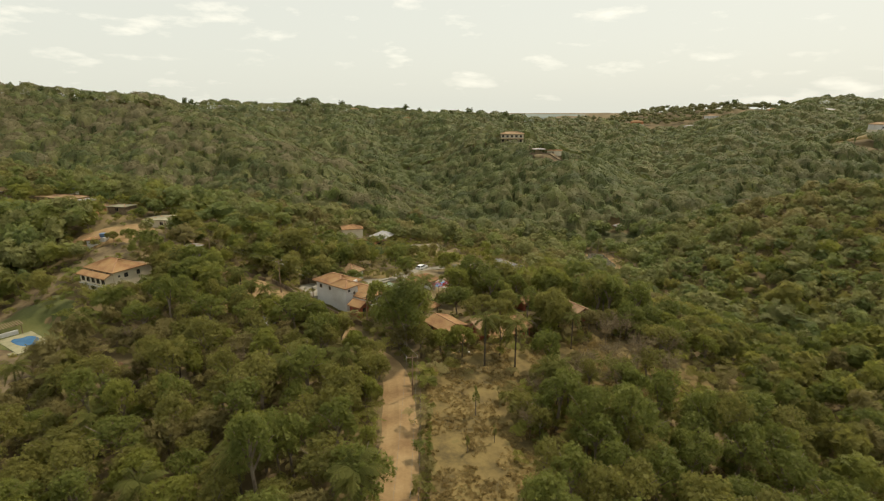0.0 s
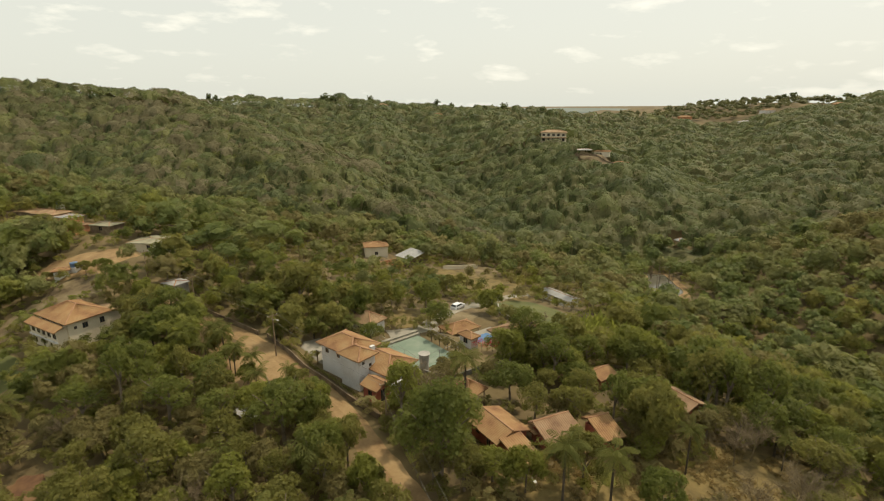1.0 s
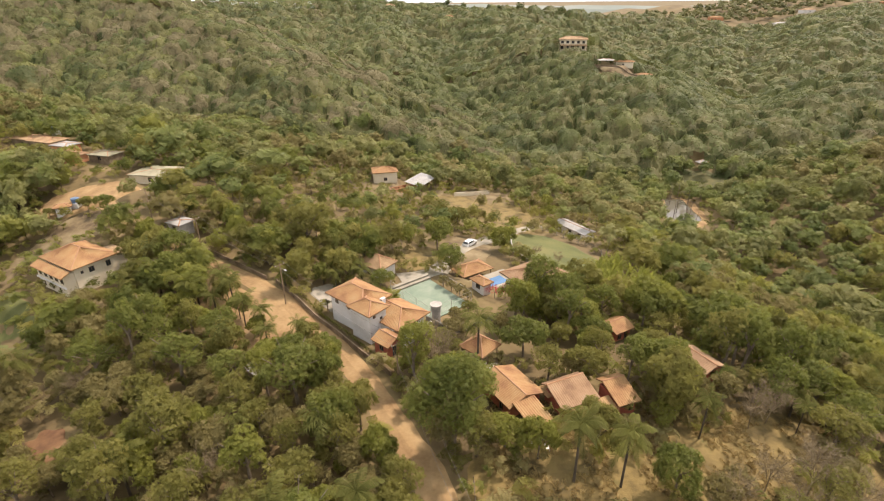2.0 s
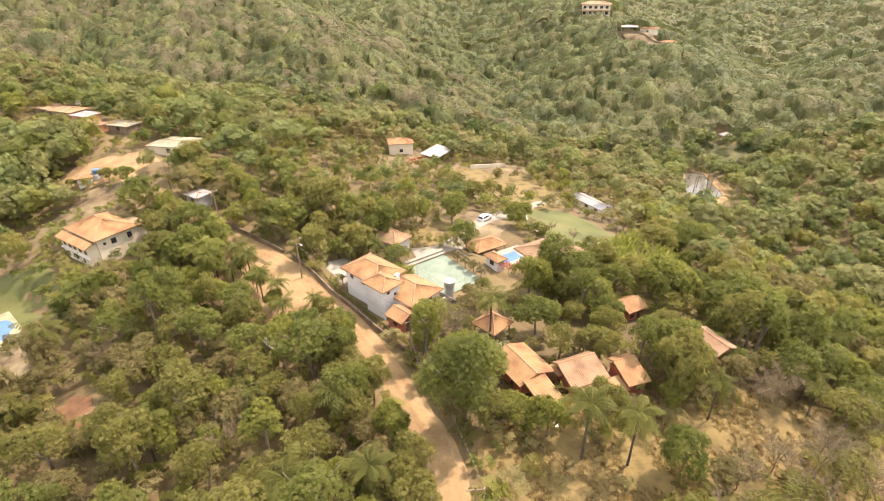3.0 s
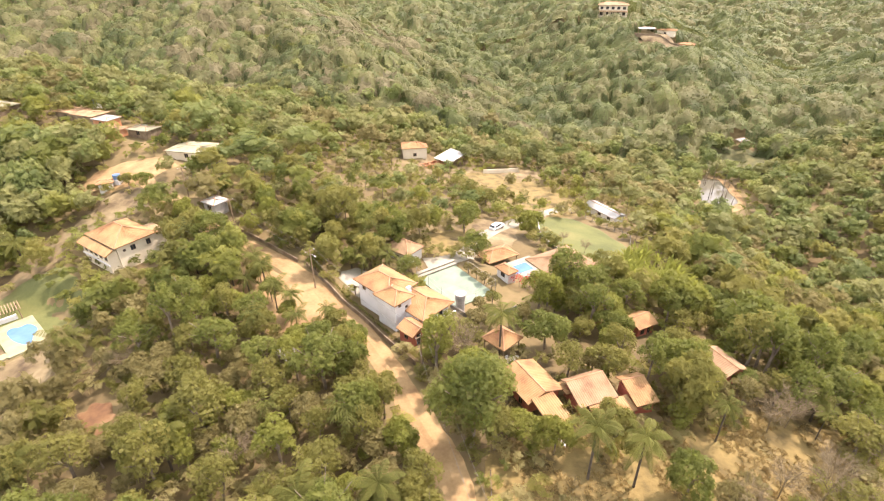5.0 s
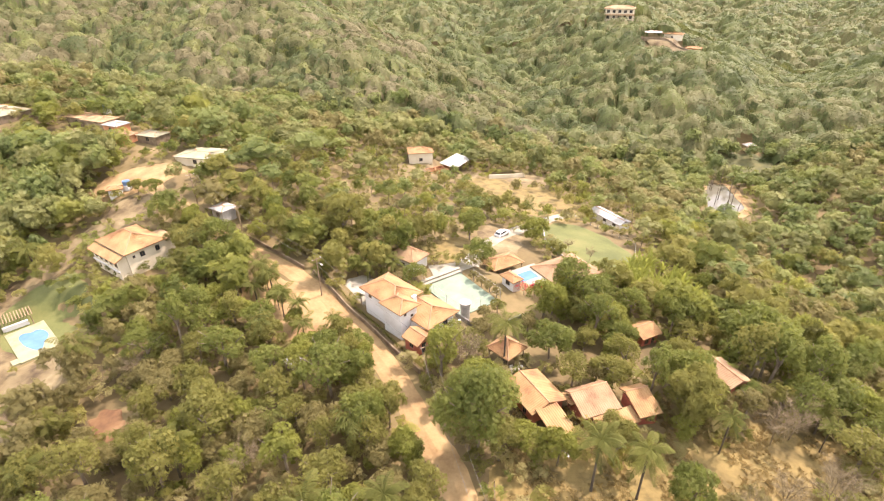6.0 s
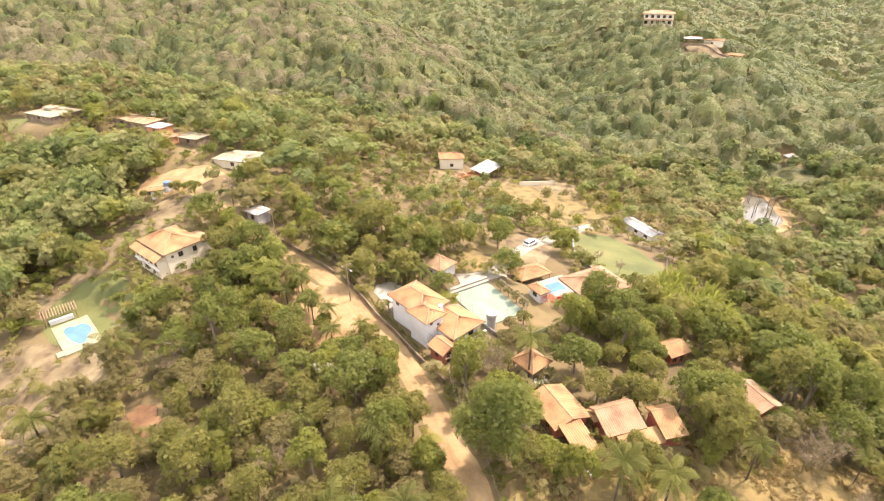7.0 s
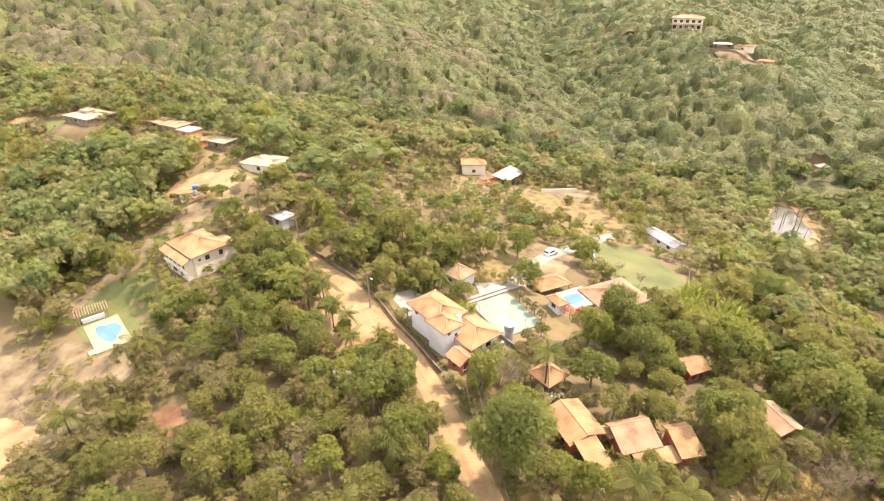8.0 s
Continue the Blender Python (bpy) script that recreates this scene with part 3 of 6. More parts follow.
def bare_tree(name, h, seed, label):
    r = np.random.default_rng(seed)
    ob = thing(name, label, "tree", 0, 0, 0)
    bm = bmesh.new()
    limbs(bm, h, h * 0.45, r, 6, 0.12)
    ends, twigs = [], []
    for k in range(12):
        a, q = 2 * pi * (k + 0.6 * r.random()) / 12, h * (0.16 + 0.22 * r.random())
        o = Vector((0.2 * q * cos(a), 0.2 * q * sin(a), h * (0.34 + 0.2 * r.random())))
        e = Vector((q * cos(a), q * sin(a), h * (0.60 + 0.32 * r.random())))
        tube(bm, [o, o.lerp(e, 0.5) + Vector((0, 0, 0.2)), e], [0.045, 0.03, 0.014], 3)
        for i in range(9):
            b = o.lerp(e, 0.25 + 0.083 * i)
            d = Vector((cos(a), sin(a), 0.6)) * 0.6 + Vector(r.normal(size=3)) * 0.6
            ends.append((b, b + d * h * 0.12, d))
    part("trunk", bm, M_PALE_BARK, ob)
    # fine branchlets and twigs
    for b, c, d in ends:
        stems = [(b, c, 0.022)]
        for m in range(13):
            g = b.lerp(c, 0.25 + 0.06 * m)
            stems.append((g, g + (d * 0.4 + Vector(r.normal(size=3)) * 0.6 + Vector((0, 0, 0.25))) * h * 0.07, 0.013))
        for p, q, w in stems:
            side = (q - p).cross(Vector(r.normal(size=3))).normalized() * w
            twigs += [p - side, p + side, q + side * 0.5, q - side * 0.5]
    crown = new("crown", quads_mesh("crown", np.array([tuple(v) for v in twigs]), M_PALE_BARK))
    crown.parent = ob
    crown["label"] = "fine leafless twigs"
    return ob


def palm_fronds(r, n, length, droop=1.0, leaflets=24):
    """Corner points of the leaflets and ribs of a palm's crown about the origin."""
    out = []
    for k in range(n):
        a = 2 * pi * (k * 0.618 + 0.06 * r.random())
        up = 1.45 - 1.85 * k / n + 0.25 * r.random()
        L = length * (0.8 + 0.35 * r.random())
        d = Vector((cos(a), sin(a), 0))
        side = Vector((-sin(a), cos(a), 0))

        def at(t):
            return d * (L * t * (1 - 0.22 * t * max(0, 1 - up))) + Vector((0, 0, L * (up * t - droop * 0.75 * t * t)))
        for i in range(leaflets):
            t = (i + 1) / leaflets
            p, q = at(t), at(t - 0.5 / leaflets)
            w = L * 0.23 * (sin(pi * min(1, 0.10 + 0.86 * t)) ** 0.8 + 0.06)
            hang = 0.45 + 0.45 * r.random()
            for sg in (-1, 1):
                tip = p + side * sg * w * 0.9 + d * w * 0.5 - Vector((0, 0, w * hang))
                out += [q, p, tip + d * 0.03 * L, tip]
            rib = side * 0.025
            b = at(t - 1 / leaflets)
            out += [b - rib, b + rib, p + rib, p - rib]
    return np.array([tuple(v) for v in out])


def palm(name, h, length, seed, label, n=18, lean=0.0, girth=0.14):
    r = np.random.default_rng(seed)
    ob = thing(name, label, "palm", 0, 0, 0)
    bm = bmesh.new()
    pts = [(lean * h * (i / 5) ** 2, 0, -0.3 + (h + 0.3) * i / 5) for i in range(6)]
    tube(bm, pts, [girth * (1.25, 1.0, 0.95, 1.0, 0.9, 0.8)[i] for i in range(6)], 8)
    part("trunk", bm, M_PALM_BARK, ob)
    fr = new("fronds", quads_mesh("fronds", palm_fronds(r, n, length, 1.45, 26) + np.array([lean * h, 0, h]), LEAF["palm"]))
    fr.parent = ob
    # withered fronds hanging against the trunk
    dead = palm_fronds(r, 6, length * 0.55, 1.0, 12)
    dead = np.stack([dead[:, 0] * 0.45, dead[:, 1] * 0.45, -np.abs(dead[:, 2]) - 0.5 * np.hypot(dead[:, 0], dead[:, 1])], 1)
    sk = new("dead_fronds", quads_mesh("dead_fronds", dead + np.array([lean * h, 0, h - 0.1]), LEAF["straw"]))
    sk.parent = ob
    sk["label"] = "withered brown hanging fronds"
    return ob


def set_down(ob, x, y, turn=0.0, scale=1.0, sink=0.0):
    ob.matrix_basis = pose(x, y, gz(x, y) - sink, 0, 0, turn) @ Matrix.Diagonal((scale, scale, scale, 1))
    return ob


def spread_copy(ob, x, y, turn, scale):
    ob.scale = (1, 1, 1)
    c = copy_thing(ob, pose(x, y, gz(x, y), 0, 0, turn))
    c.scale = (scale, scale, scale)
    return c


# woods: jittered rows of places, thinned by the plan
def sow(x0, x1, y0, y1, gap, seed, ratio=0.95, back=25.0):
    r = np.random.default_rng(seed)
    X, Y = np.meshgrid(np.arange(x0, x1, gap), np.arange(y0, y1, gap))
    x = X.ravel() + (r.random(X.size) - 0.5) * gap * 0.95
    y = Y.ravel() + (r.random(X.size) - 0.5) * gap * 0.95
    keep = ((np.abs(x + 2) < ratio * y + back) | ((x < 0) & (-x < 1.5 * (y - 36) + 15))) & (y > 30)
    x, y = x[keep], y[keep]
    return x, y


def woods(name, x, y, h, species, quads, size, seed, label, shapes=10, wide=0.95, far=False, lift=None, leaf=None, core=True):
    """Many joined trees as one sheet of woodland."""
    r = np.random.default_rng(seed)
    protos = [np.concatenate([leaf_cloud(r, quads, size, 0.5, 0.46, 6, -0.5, 0.35, 0.6, 0.45 if far else 0.6)] + [crown_core(r, 0.5, 0.46)] * core) for _ in range(shapes)]
    out, tones = [], []
    z = ground(x, y)
    for i in range(len(x)):
        hh = h[i]
        w = hh * ((wide if np.isscalar(wide) else wide[i]) + 0.45 * r.random())
        a = 2 * pi * r.random()
        p = protos[i % shapes]
        c, s = cos(a), sin(a)
        q = np.empty_like(p)
        q[..., 0] = (p[..., 0] * c - p[..., 1] * s) * w + x[i]
        q[..., 1] = (p[..., 0] * s + p[..., 1] * c) * w + y[i]
        up = 0.0 if lift is None else lift[i]
        q[..., 2] = p[..., 2] * hh * 0.9 * (1 - up) + z[i] + hh * (0.56 + 0.5 * up)
        out.append(q)
        tones.append(np.full(len(p), r.random()))
    ob = new(name, quads_mesh(name, np.concatenate(out), (leaf or (LEAF_FAR_HAZE if far else LEAF))[species], 4, np.concatenate(tones)))
    return tagged(ob, label, "woods", kind="stuff")


def by_species(x, y, seed, weights):
    """A species for each place, in drifts."""
    r = np.random.default_rng(seed)
    f = np.array([noise.noise((a * 0.016, b * 0.016, seed)) for a, b in zip(x, y)]) * 0.55 + 0.5 + (r.random(len(x)) - 0.5) * 1.0
    spur = crest_height(x, y, CRESTS[0][0], 0.42) - np.maximum.reduce([crest_height(x, y, line, fall) for line, fall in CRESTS[1:5]])
    f += np.where(y > 250, np.clip(spur / 14, -0.20, 0.20), 0)
    f += 0.10 / (1 + np.exp((x + 150) / 25)) * (y > 220) - 0.14 * np.exp(-((x + 20) / 130) ** 2 - ((y - 420) / 150) ** 2) + 0.26 * np.exp(-((x - 190) / 75) ** 2 - ((y - 240) / 90) ** 2) - 0.16 * np.exp(-((x - 120) / 80) ** 2 - ((y - 420) / 90) ** 2)
    f += 0.22 * ((x < -50) & (y < 92)) + 0.14 * np.exp(-((x - 52) / 22) ** 2 - ((y - 108) / 28) ** 2)
    edges = np.cumsum(weights) / np.sum(weights)
    return np.searchsorted(edges[:-1], np.clip(f, 0, 1))


SPECIES = ["green", "olive", "lime", "dry"]
LABELS = {"green": "dense deep green broadleaf woods", "olive": "olive green dry-season woods", "lime": "bright green young woods", "dry": "brown half-leafless dry woods"}

# far hills: a closed canopy of overlapping crowns, with leaf clumps standing out of it
def canopy(name, x0, x1, y0, y1, step, x, y, h, w, kind, clumps, size, seed, label, where):
    r = np.random.default_rng(seed)
    X, Y = np.meshgrid(np.arange(x0, x1, step), np.arange(y0, y1, step))
    X = X + (r.random(X.shape) - 0.5) * step * 0.8
    Y = Y + (r.random(X.shape) - 0.5) * step * 0.8
    top = np.full(X.shape, 1.2)
    owner = np.zeros(X.shape, int)
    for i in range(len(x)):
        n = int(w[i] * 1.15 / step) + 1
        a, b = int((x[i] - x0) / step), int((y[i] - y0) / step)
        sl = (slice(max(0, b - n), max(0, b + n + 1)), slice(max(0, a - n), max(0, a + n + 1)))
        px, py = X[sl] - x[i], Y[sl] - y[i]
        if not px.size:
            continue
        q = np.hypot(px, py) / (w[i] * (1 + 0.22 * np.sin(3 * np.arctan2(py, px) + i)))
        dome = h[i] * (0.52 + 0.48 * np.sqrt(np.clip(1 - q * q, 0, 1)))
        dome = np.where(q < 1, dome, 0)
        better = dome > top[sl]
        top[sl] = np.where(better, dome, top[sl])
        owner[sl] = np.where(better, i, owner[sl])
    top = top * np.clip((Y - y0) / 9 + 0.1, 0.1, 1) if y0 < 300 else top
    Z = ground(X, Y) + top + 0.5 * (r.random(X.shape) - 0.9)
    P = np.stack([X, Y, Z], -1)
    q = np.stack([P[:-1, :-1], P[:-1, 1:], P[1:, 1:], P[1:, :-1]], 2).reshape(-1, 4, 3)
    own = owner[:-1, :-1].ravel()
    m = q.mean(1)
    keep = where(m[:, 0], m[:, 1])
    q, own, m = q[keep], own[keep], m[keep]
    tone = r.random(len(x))
    for k, sp in enumerate(SPECIES):
        at = np.nonzero(kind[own] == k)[0]
        # leaf clumps on the surface
        pick = at[r.integers(0, len(at), int(len(at) * clumps))]
        c = q[pick]
        nrm = np.cross(c[:, 2] - c[:, 0], c[:, 3] - c[:, 1])
        nrm /= np.linalg.norm(nrm, axis=1)[:, None] + 1e-9
        nrm = nrm + 0.65 * r.normal(size=nrm.shape)
        nrm /= np.linalg.norm(nrm, axis=1)[:, None]
        e = np.cross(nrm, r.normal(size=nrm.shape))
        e /= np.linalg.norm(e, axis=1)[:, None]
        g = np.cross(nrm, e)
        sz = size * (0.6 + 0.8 * r.random((len(pick), 1)))
        p = m[pick] + (r.random(nrm.shape) - 0.5) * np.array([step, step, 0.5]) + np.array([0, 0, 0.35])
        leaves = np.stack([p - e * sz, p + g * sz * 0.7, p + e * sz * 0.9, p - g * sz * 0.7], 1)
        both = np.concatenate([q[at], leaves])
        tones = np.concatenate([tone[own[at]], tone[own[pick]]])
        tagged(new(name, quads_mesh(name, both, LEAF_FAR_HAZE[sp], 4, tones)), LABELS[sp] + label, "woods", kind="stuff")


def in_view(x, y, ratio=0.93, back=20.0):
    return (x < ratio * y + back) & (-x < 1.22 * y + back) & (y < 690 + 0.5 * np.maximum(x, -320))


for x0, x1, y0, y1, step, gap, grow, clumps, size, seed in ((-440, 400, 254, 400, 1.2, 4.9, 1.0, 1.9, 0.45, 11), (-640, 560, 400, 660, 2.0, 6.2, 1.2, 1.6, 0.80, 12)):
    x, y = sow(x0, x1, y0 - 5, y1 + 5, gap, seed, 0.95, 30)
    keep = free(x, y, 2.0)
    x, y = x[keep], y[keep]
    r = np.random.default_rng(seed + 40)
    hts = (4.4 + 3.8 * r.random(len(x)) ** 1.4) * grow
    hts[r.random(len(x)) < 0.04] *= 1.35
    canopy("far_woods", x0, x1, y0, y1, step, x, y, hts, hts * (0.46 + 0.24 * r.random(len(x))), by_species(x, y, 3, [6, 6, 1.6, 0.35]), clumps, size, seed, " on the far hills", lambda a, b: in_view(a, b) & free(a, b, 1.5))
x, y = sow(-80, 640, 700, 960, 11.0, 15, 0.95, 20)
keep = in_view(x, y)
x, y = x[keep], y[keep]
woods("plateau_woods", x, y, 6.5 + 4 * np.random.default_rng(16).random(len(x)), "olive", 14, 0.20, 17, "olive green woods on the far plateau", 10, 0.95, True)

# taller trees along the skyline
RIDGE = [(-420, 330), (-322, 400), (-270, 412), (-262, 556), (-172, 588), (-117, 607), (-55, 628), (10, 634), (80, 645)]
PLATEAU = [(340, 830), (370, 790), (399, 740), (428, 668), (450, 630)]
for nm, line, chance, seed in (("ridge_trees", RIDGE, 0.55, 63), ("plateau_trees", PLATEAU, 0.35, 64)):
    r = np.random.default_rng(seed)
    spots = np.array([(p.x + 22 * (r.random() - 0.5), p.y + 22 * (r.random() - 0.5)) for p in spline(line, 5) if r.random() < chance])
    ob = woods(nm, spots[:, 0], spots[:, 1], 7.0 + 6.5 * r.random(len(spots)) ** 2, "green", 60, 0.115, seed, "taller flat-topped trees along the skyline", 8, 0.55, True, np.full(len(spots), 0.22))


# middle distance
x, y = sow(-330, 260, 118, 270, 4.8, 13, 0.93, 18)
near_box = (np.abs(x) < 75) & (y < 136)
keep = free(x, y, 1.2) & ~near_box
rr = np.random.default_rng(14)
yard = (x > -60) & (x < 35) & (y < 215)
keep &= ~yard | (rr.random(len(x)) < np.where(y > 150, 0.46, 0.58))
x, y = x[keep], y[keep]
kind = by_species(x, y, 5, [4, 6, 2.6, 1.2])
hts = 4.6 + 4.2 * np.random.default_rng(15).random(len(x)) ** 1.4
hts[np.random.default_rng(16).random(len(x)) < 0.12] *= 1.4
village = (x > -75) & (x < 38) & (y < 205)
# share of trees with haze in their leaf colour, rising with distance
haze_tinted = np.random.default_rng(17).random(len(x)) < np.maximum((y - 120) / 80, np.where(x < -75, 0.6, 0.35) + np.where(x > 60, 0.3, 0))
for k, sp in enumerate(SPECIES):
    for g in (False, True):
        m = (kind == k) & (haze_tinted == g)
        woods("woods", x[m], y[m], hts[m], sp, 88, 0.112, 30 + k, LABELS[sp] + " between the village and the hills", 10, np.where((x[m] < -58) | (x[m] > 38) | (y[m] > 215), 0.72, 0.58), g, village[m] * 0.3, LEAF_MID_HAZE if g else None)
TRUNKS = [np.stack([x[village], y[village], hts[village]], 1)]

# near trees
protos = {}
for i, (sp, h, rx) in enumerate([("green", 8.6, 3.3), ("green", 7.0, 3.2), ("olive", 7.4, 3.0), ("olive", 6.0, 2.9), ("lime", 6.2, 2.7), ("dry", 5.4, 2.5), ("olive", 9.0, 3.1), ("dry", 4.6, 2.3), ("green", 9.6, 2.8), ("lime", 7.6, 2.6)]):
    word = {"green": "deep green", "olive": "olive green", "lime": "bright green", "dry": "brownish dry-season"}[sp]
    protos.setdefault(sp, []).append(tree("tree", h, rx, sp, 1200, 0.26, 100 + i, word + " broadleaf tree on the slope", 9 + i % 4))
used = set()
x, y = sow(-150, 110, 38, 140, 4.2, 17, 0.93, 12)
near_box = (np.abs(x) < 75) | (y < 118)
keep = free(x, y, 0.8) & near_box
scrub = (x > 9) & (x < 54) & (y > 76) & (y < 76 + 0.3 * x)
keep &= ~scrub | (np.random.default_rng(8).random(len(x)) < 0.34)
x, y = x[keep], y[keep]
kind = by_species(x, y, 9, [4.2, 5.2, 2.2, 1.4])
scrub = (x > 9) & (x < 54) & (y > 72) & (y < 76 + 0.3 * x)
kind[scrub & (kind == 0)] = 3
kind[(x < -50) & (y < 92) & (kind == 2)] = 3
order = np.argsort(np.hypot(x + 3, (y - 75) * 1.2))
r = np.random.default_rng(18)
as_things = set(order[:290].tolist())
for i in sorted(as_things):
    sp = SPECIES[kind[i]]
    p = protos[sp][r.integers(0, len(protos[sp]))]
    sc = (0.62 + 0.55 * r.random()) * (0.75 if scrub[i] else 1.0)
    if p.name not in used:
        used.add(p.name)
        set_down(p, x[i], y[i], 360 * r.random(), sc)
        p["group"] = "trees of the near woods"
    else:
        c = spread_copy(p, x[i], y[i], 360 * r.random(), sc)
        c.scale = (sc * (0.80 + 0.40 * r.random()), sc * (0.80 + 0.40 * r.random()), sc * (0.82 + 0.42 * r.random()))
rest = np.array([i not in as_things for i in range(len(x))])
hts = 4.4 + 4.6 * np.random.default_rng(19).random(len(x)) ** 1.3
for k, sp in enumerate(SPECIES):
    m = (kind == k) & rest
    woods("near_woods", x[m], y[m], hts[m], sp, 220, 0.092, 40 + k, LABELS[sp] + " on the near slopes", 10, 0.60)


# tall dense woods below the hilltop, left of the eroded bank
x, y = sow(-150, -101, 104, 152, 4.3, 27, 2, 60)
keep = (x < -104.5 + 0.12 * (y - 122)) & free(x, y, 1.0)
x, y = x[keep], y[keep]
r = np.random.default_rng(28)
kind = np.where(r.random(len(x)) < 0.62, 0, 1)
for k in (0, 1):
    m = kind == k
    woods("bank_woods", x[m], y[m], 7.0 + 4.0 * r.random(m.sum()), SPECIES[k], 150, 0.085, 29 + k, LABELS[SPECIES[k]] + " beside the eroded bank", 8, 0.55, False, None, LEAF_MID_HAZE)

# slender trunks of the village woods, and grass tufts of the fields
px, py, ph = TRUNKS[0].T
pz, r = ground(px, py), np.random.default_rng(33)
lean = (r.random((len(px), 2)) - 0.5) * 0.9
pts = []
for k in range(3):
    a, b = 2 * pi * k / 3, 2 * pi * (k + 1) / 3
    low = [np.stack([px + 0.11 * cos(t), py + 0.11 * sin(t), pz - 0.2], 1) for t in (a, b)]
    top = [np.stack([px + lean[:, 0] + 0.06 * cos(t), py + lean[:, 1] + 0.06 * sin(t), pz + ph * 0.7], 1) for t in (b, a)]
    pts.append(np.stack([low[0], low[1], top[0], top[1]], 1))
tagged(new("woods_trunks", quads_mesh("woods_trunks", np.concatenate(pts), M_BARK)), "slender grey trunks under the village woods", "tree trunks", kind="stuff")
r = np.random.default_rng(34)
gx, gy = -2 + 46 * r.random(9000), 40 + 56 * r.random(9000)
dense = np.array([noise.noise((a * 0.25, b * 0.25, 7.0)) for a, b in zip(gx, gy)])
keep = (dense > -0.12) & (np.min(np.hypot(gx[:, None] - ROAD_XY[None, ::3, 0], gy[:, None] - ROAD_XY[None, ::3, 1]), axis=1) > 2.6)
gx, gy = gx[keep], gy[keep]
gh, pts = ground(gx, gy), []
for k in range(3):
    a, w, hgt = 2 * pi * r.random(len(gx)), 0.10 + 0.14 * r.random(len(gx)), 0.18 + 0.32 * r.random(len(gx))
    ex, ey = np.cos(a) * w, np.sin(a) * w
    sx, sy = (r.random((2, len(gx))) - 0.5) * 0.9
    pts.append(np.stack([np.stack([gx - ex, gy - ey, gh], 1), np.stack([gx + ex, gy + ey, gh], 1), np.stack([gx + ex * 1.5 + sx, gy + ey * 1.5 + sy, gh + hgt], 1), np.stack([gx - ex * 1.4 + sx, gy - ey * 1.4 + sy, gh + hgt * 0.8], 1)], 1))
tagged(new("grass_tufts", quads_mesh("grass_tufts", np.concatenate(pts), LEAF["straw"])), "dry straw-coloured grass tufts on the field", "grass", kind="stuff")


# ---- buildings
# scattered trees of the dry pasture
r = np.random.default_rng(44)
spots = np.array([(-8 + 26 * r.random(), 166 + 34 * r.random()) for _ in range(24)])
for sp, part_of in (("dry", slice(0, 9)), ("olive", slice(9, 18)), ("lime", slice(18, 24))):
    woods("pasture_trees", spots[part_of, 0], spots[part_of, 1], 3.5 + 2.5 * r.random(len(spots[part_of])), sp, 90, 0.12, 45, "scattered thin trees on the dry pasture", 6, 0.55)

# undergrowth
x, y = sow(-130, 110, 36, 134, 2.5, 41, 0.93, 10)
x2, y2 = sow(-62, 42, 134, 216, 3.0, 43, 0.93, 10)
x3, y3 = sow(-260, 240, 118, 258, 3.7, 47, 0.93, 12)
outer = ((x3 < -62) | (x3 > 42) | (y3 > 216)) & ~((x3 > -130) & (x3 < 110) & (y3 < 134))
x, y = np.concatenate([x, x2, x3[outer]]), np.concatenate([y, y2, y3[outer]])
keep = free(x, y, -0.6)
rr = np.random.default_rng(42)
keep |= (rr.random(len(x)) < np.where(x < -60, 0.42, np.where((x < 9) & (y < 80), 0.05, 0.22))) & (((x > -2.5) & (y < 85)) | ((x < -68) & (y < 130)) | ((y > 165) & (np.hypot(x - 71, y - 224) > 22) & (rr.random(len(x)) < 0.5)))
keep &= np.min(np.hypot(x[:, None] - ROAD_XY[None, :, 0], y[:, None] - ROAD_XY[None, :, 1]), axis=1) > 2.5
keep &= (np.hypot(x + 87.6, y - 100.2) > 8.5) & (np.hypot(x + 93, y - 106) > 5)
x, y = x[keep], y[keep]
kind = by_species(x, y, 21, [2.2, 4.6, 1.3, 2.4])
kind[(kind == 0) & (x > -2) & (x < 44) & (y > 72) & (y < 95)] = 3
kind[(x < -50) & (y < 100) & (kind == 2)] = 1
kind[(kind != 3) & (x < -68) & (y < 96)] = np.where(rr.random(((kind != 3) & (x < -68) & (y < 96)).sum()) < 0.6, 3, 1)
hts = 1.3 + 2.0 * rr.random(len(x))
for k, sp in enumerate(SPECIES):
    m = kind == k
    ob = woods("undergrowth", x[m], y[m], hts[m], sp, 23, 0.22, 50 + k, {"green": "deep green", "olive": "olive", "lime": "bright green", "dry": "dry brown"}[sp] + " shrubs and scrub between the trees", core=False)
    ob["category"] = "shrubs"


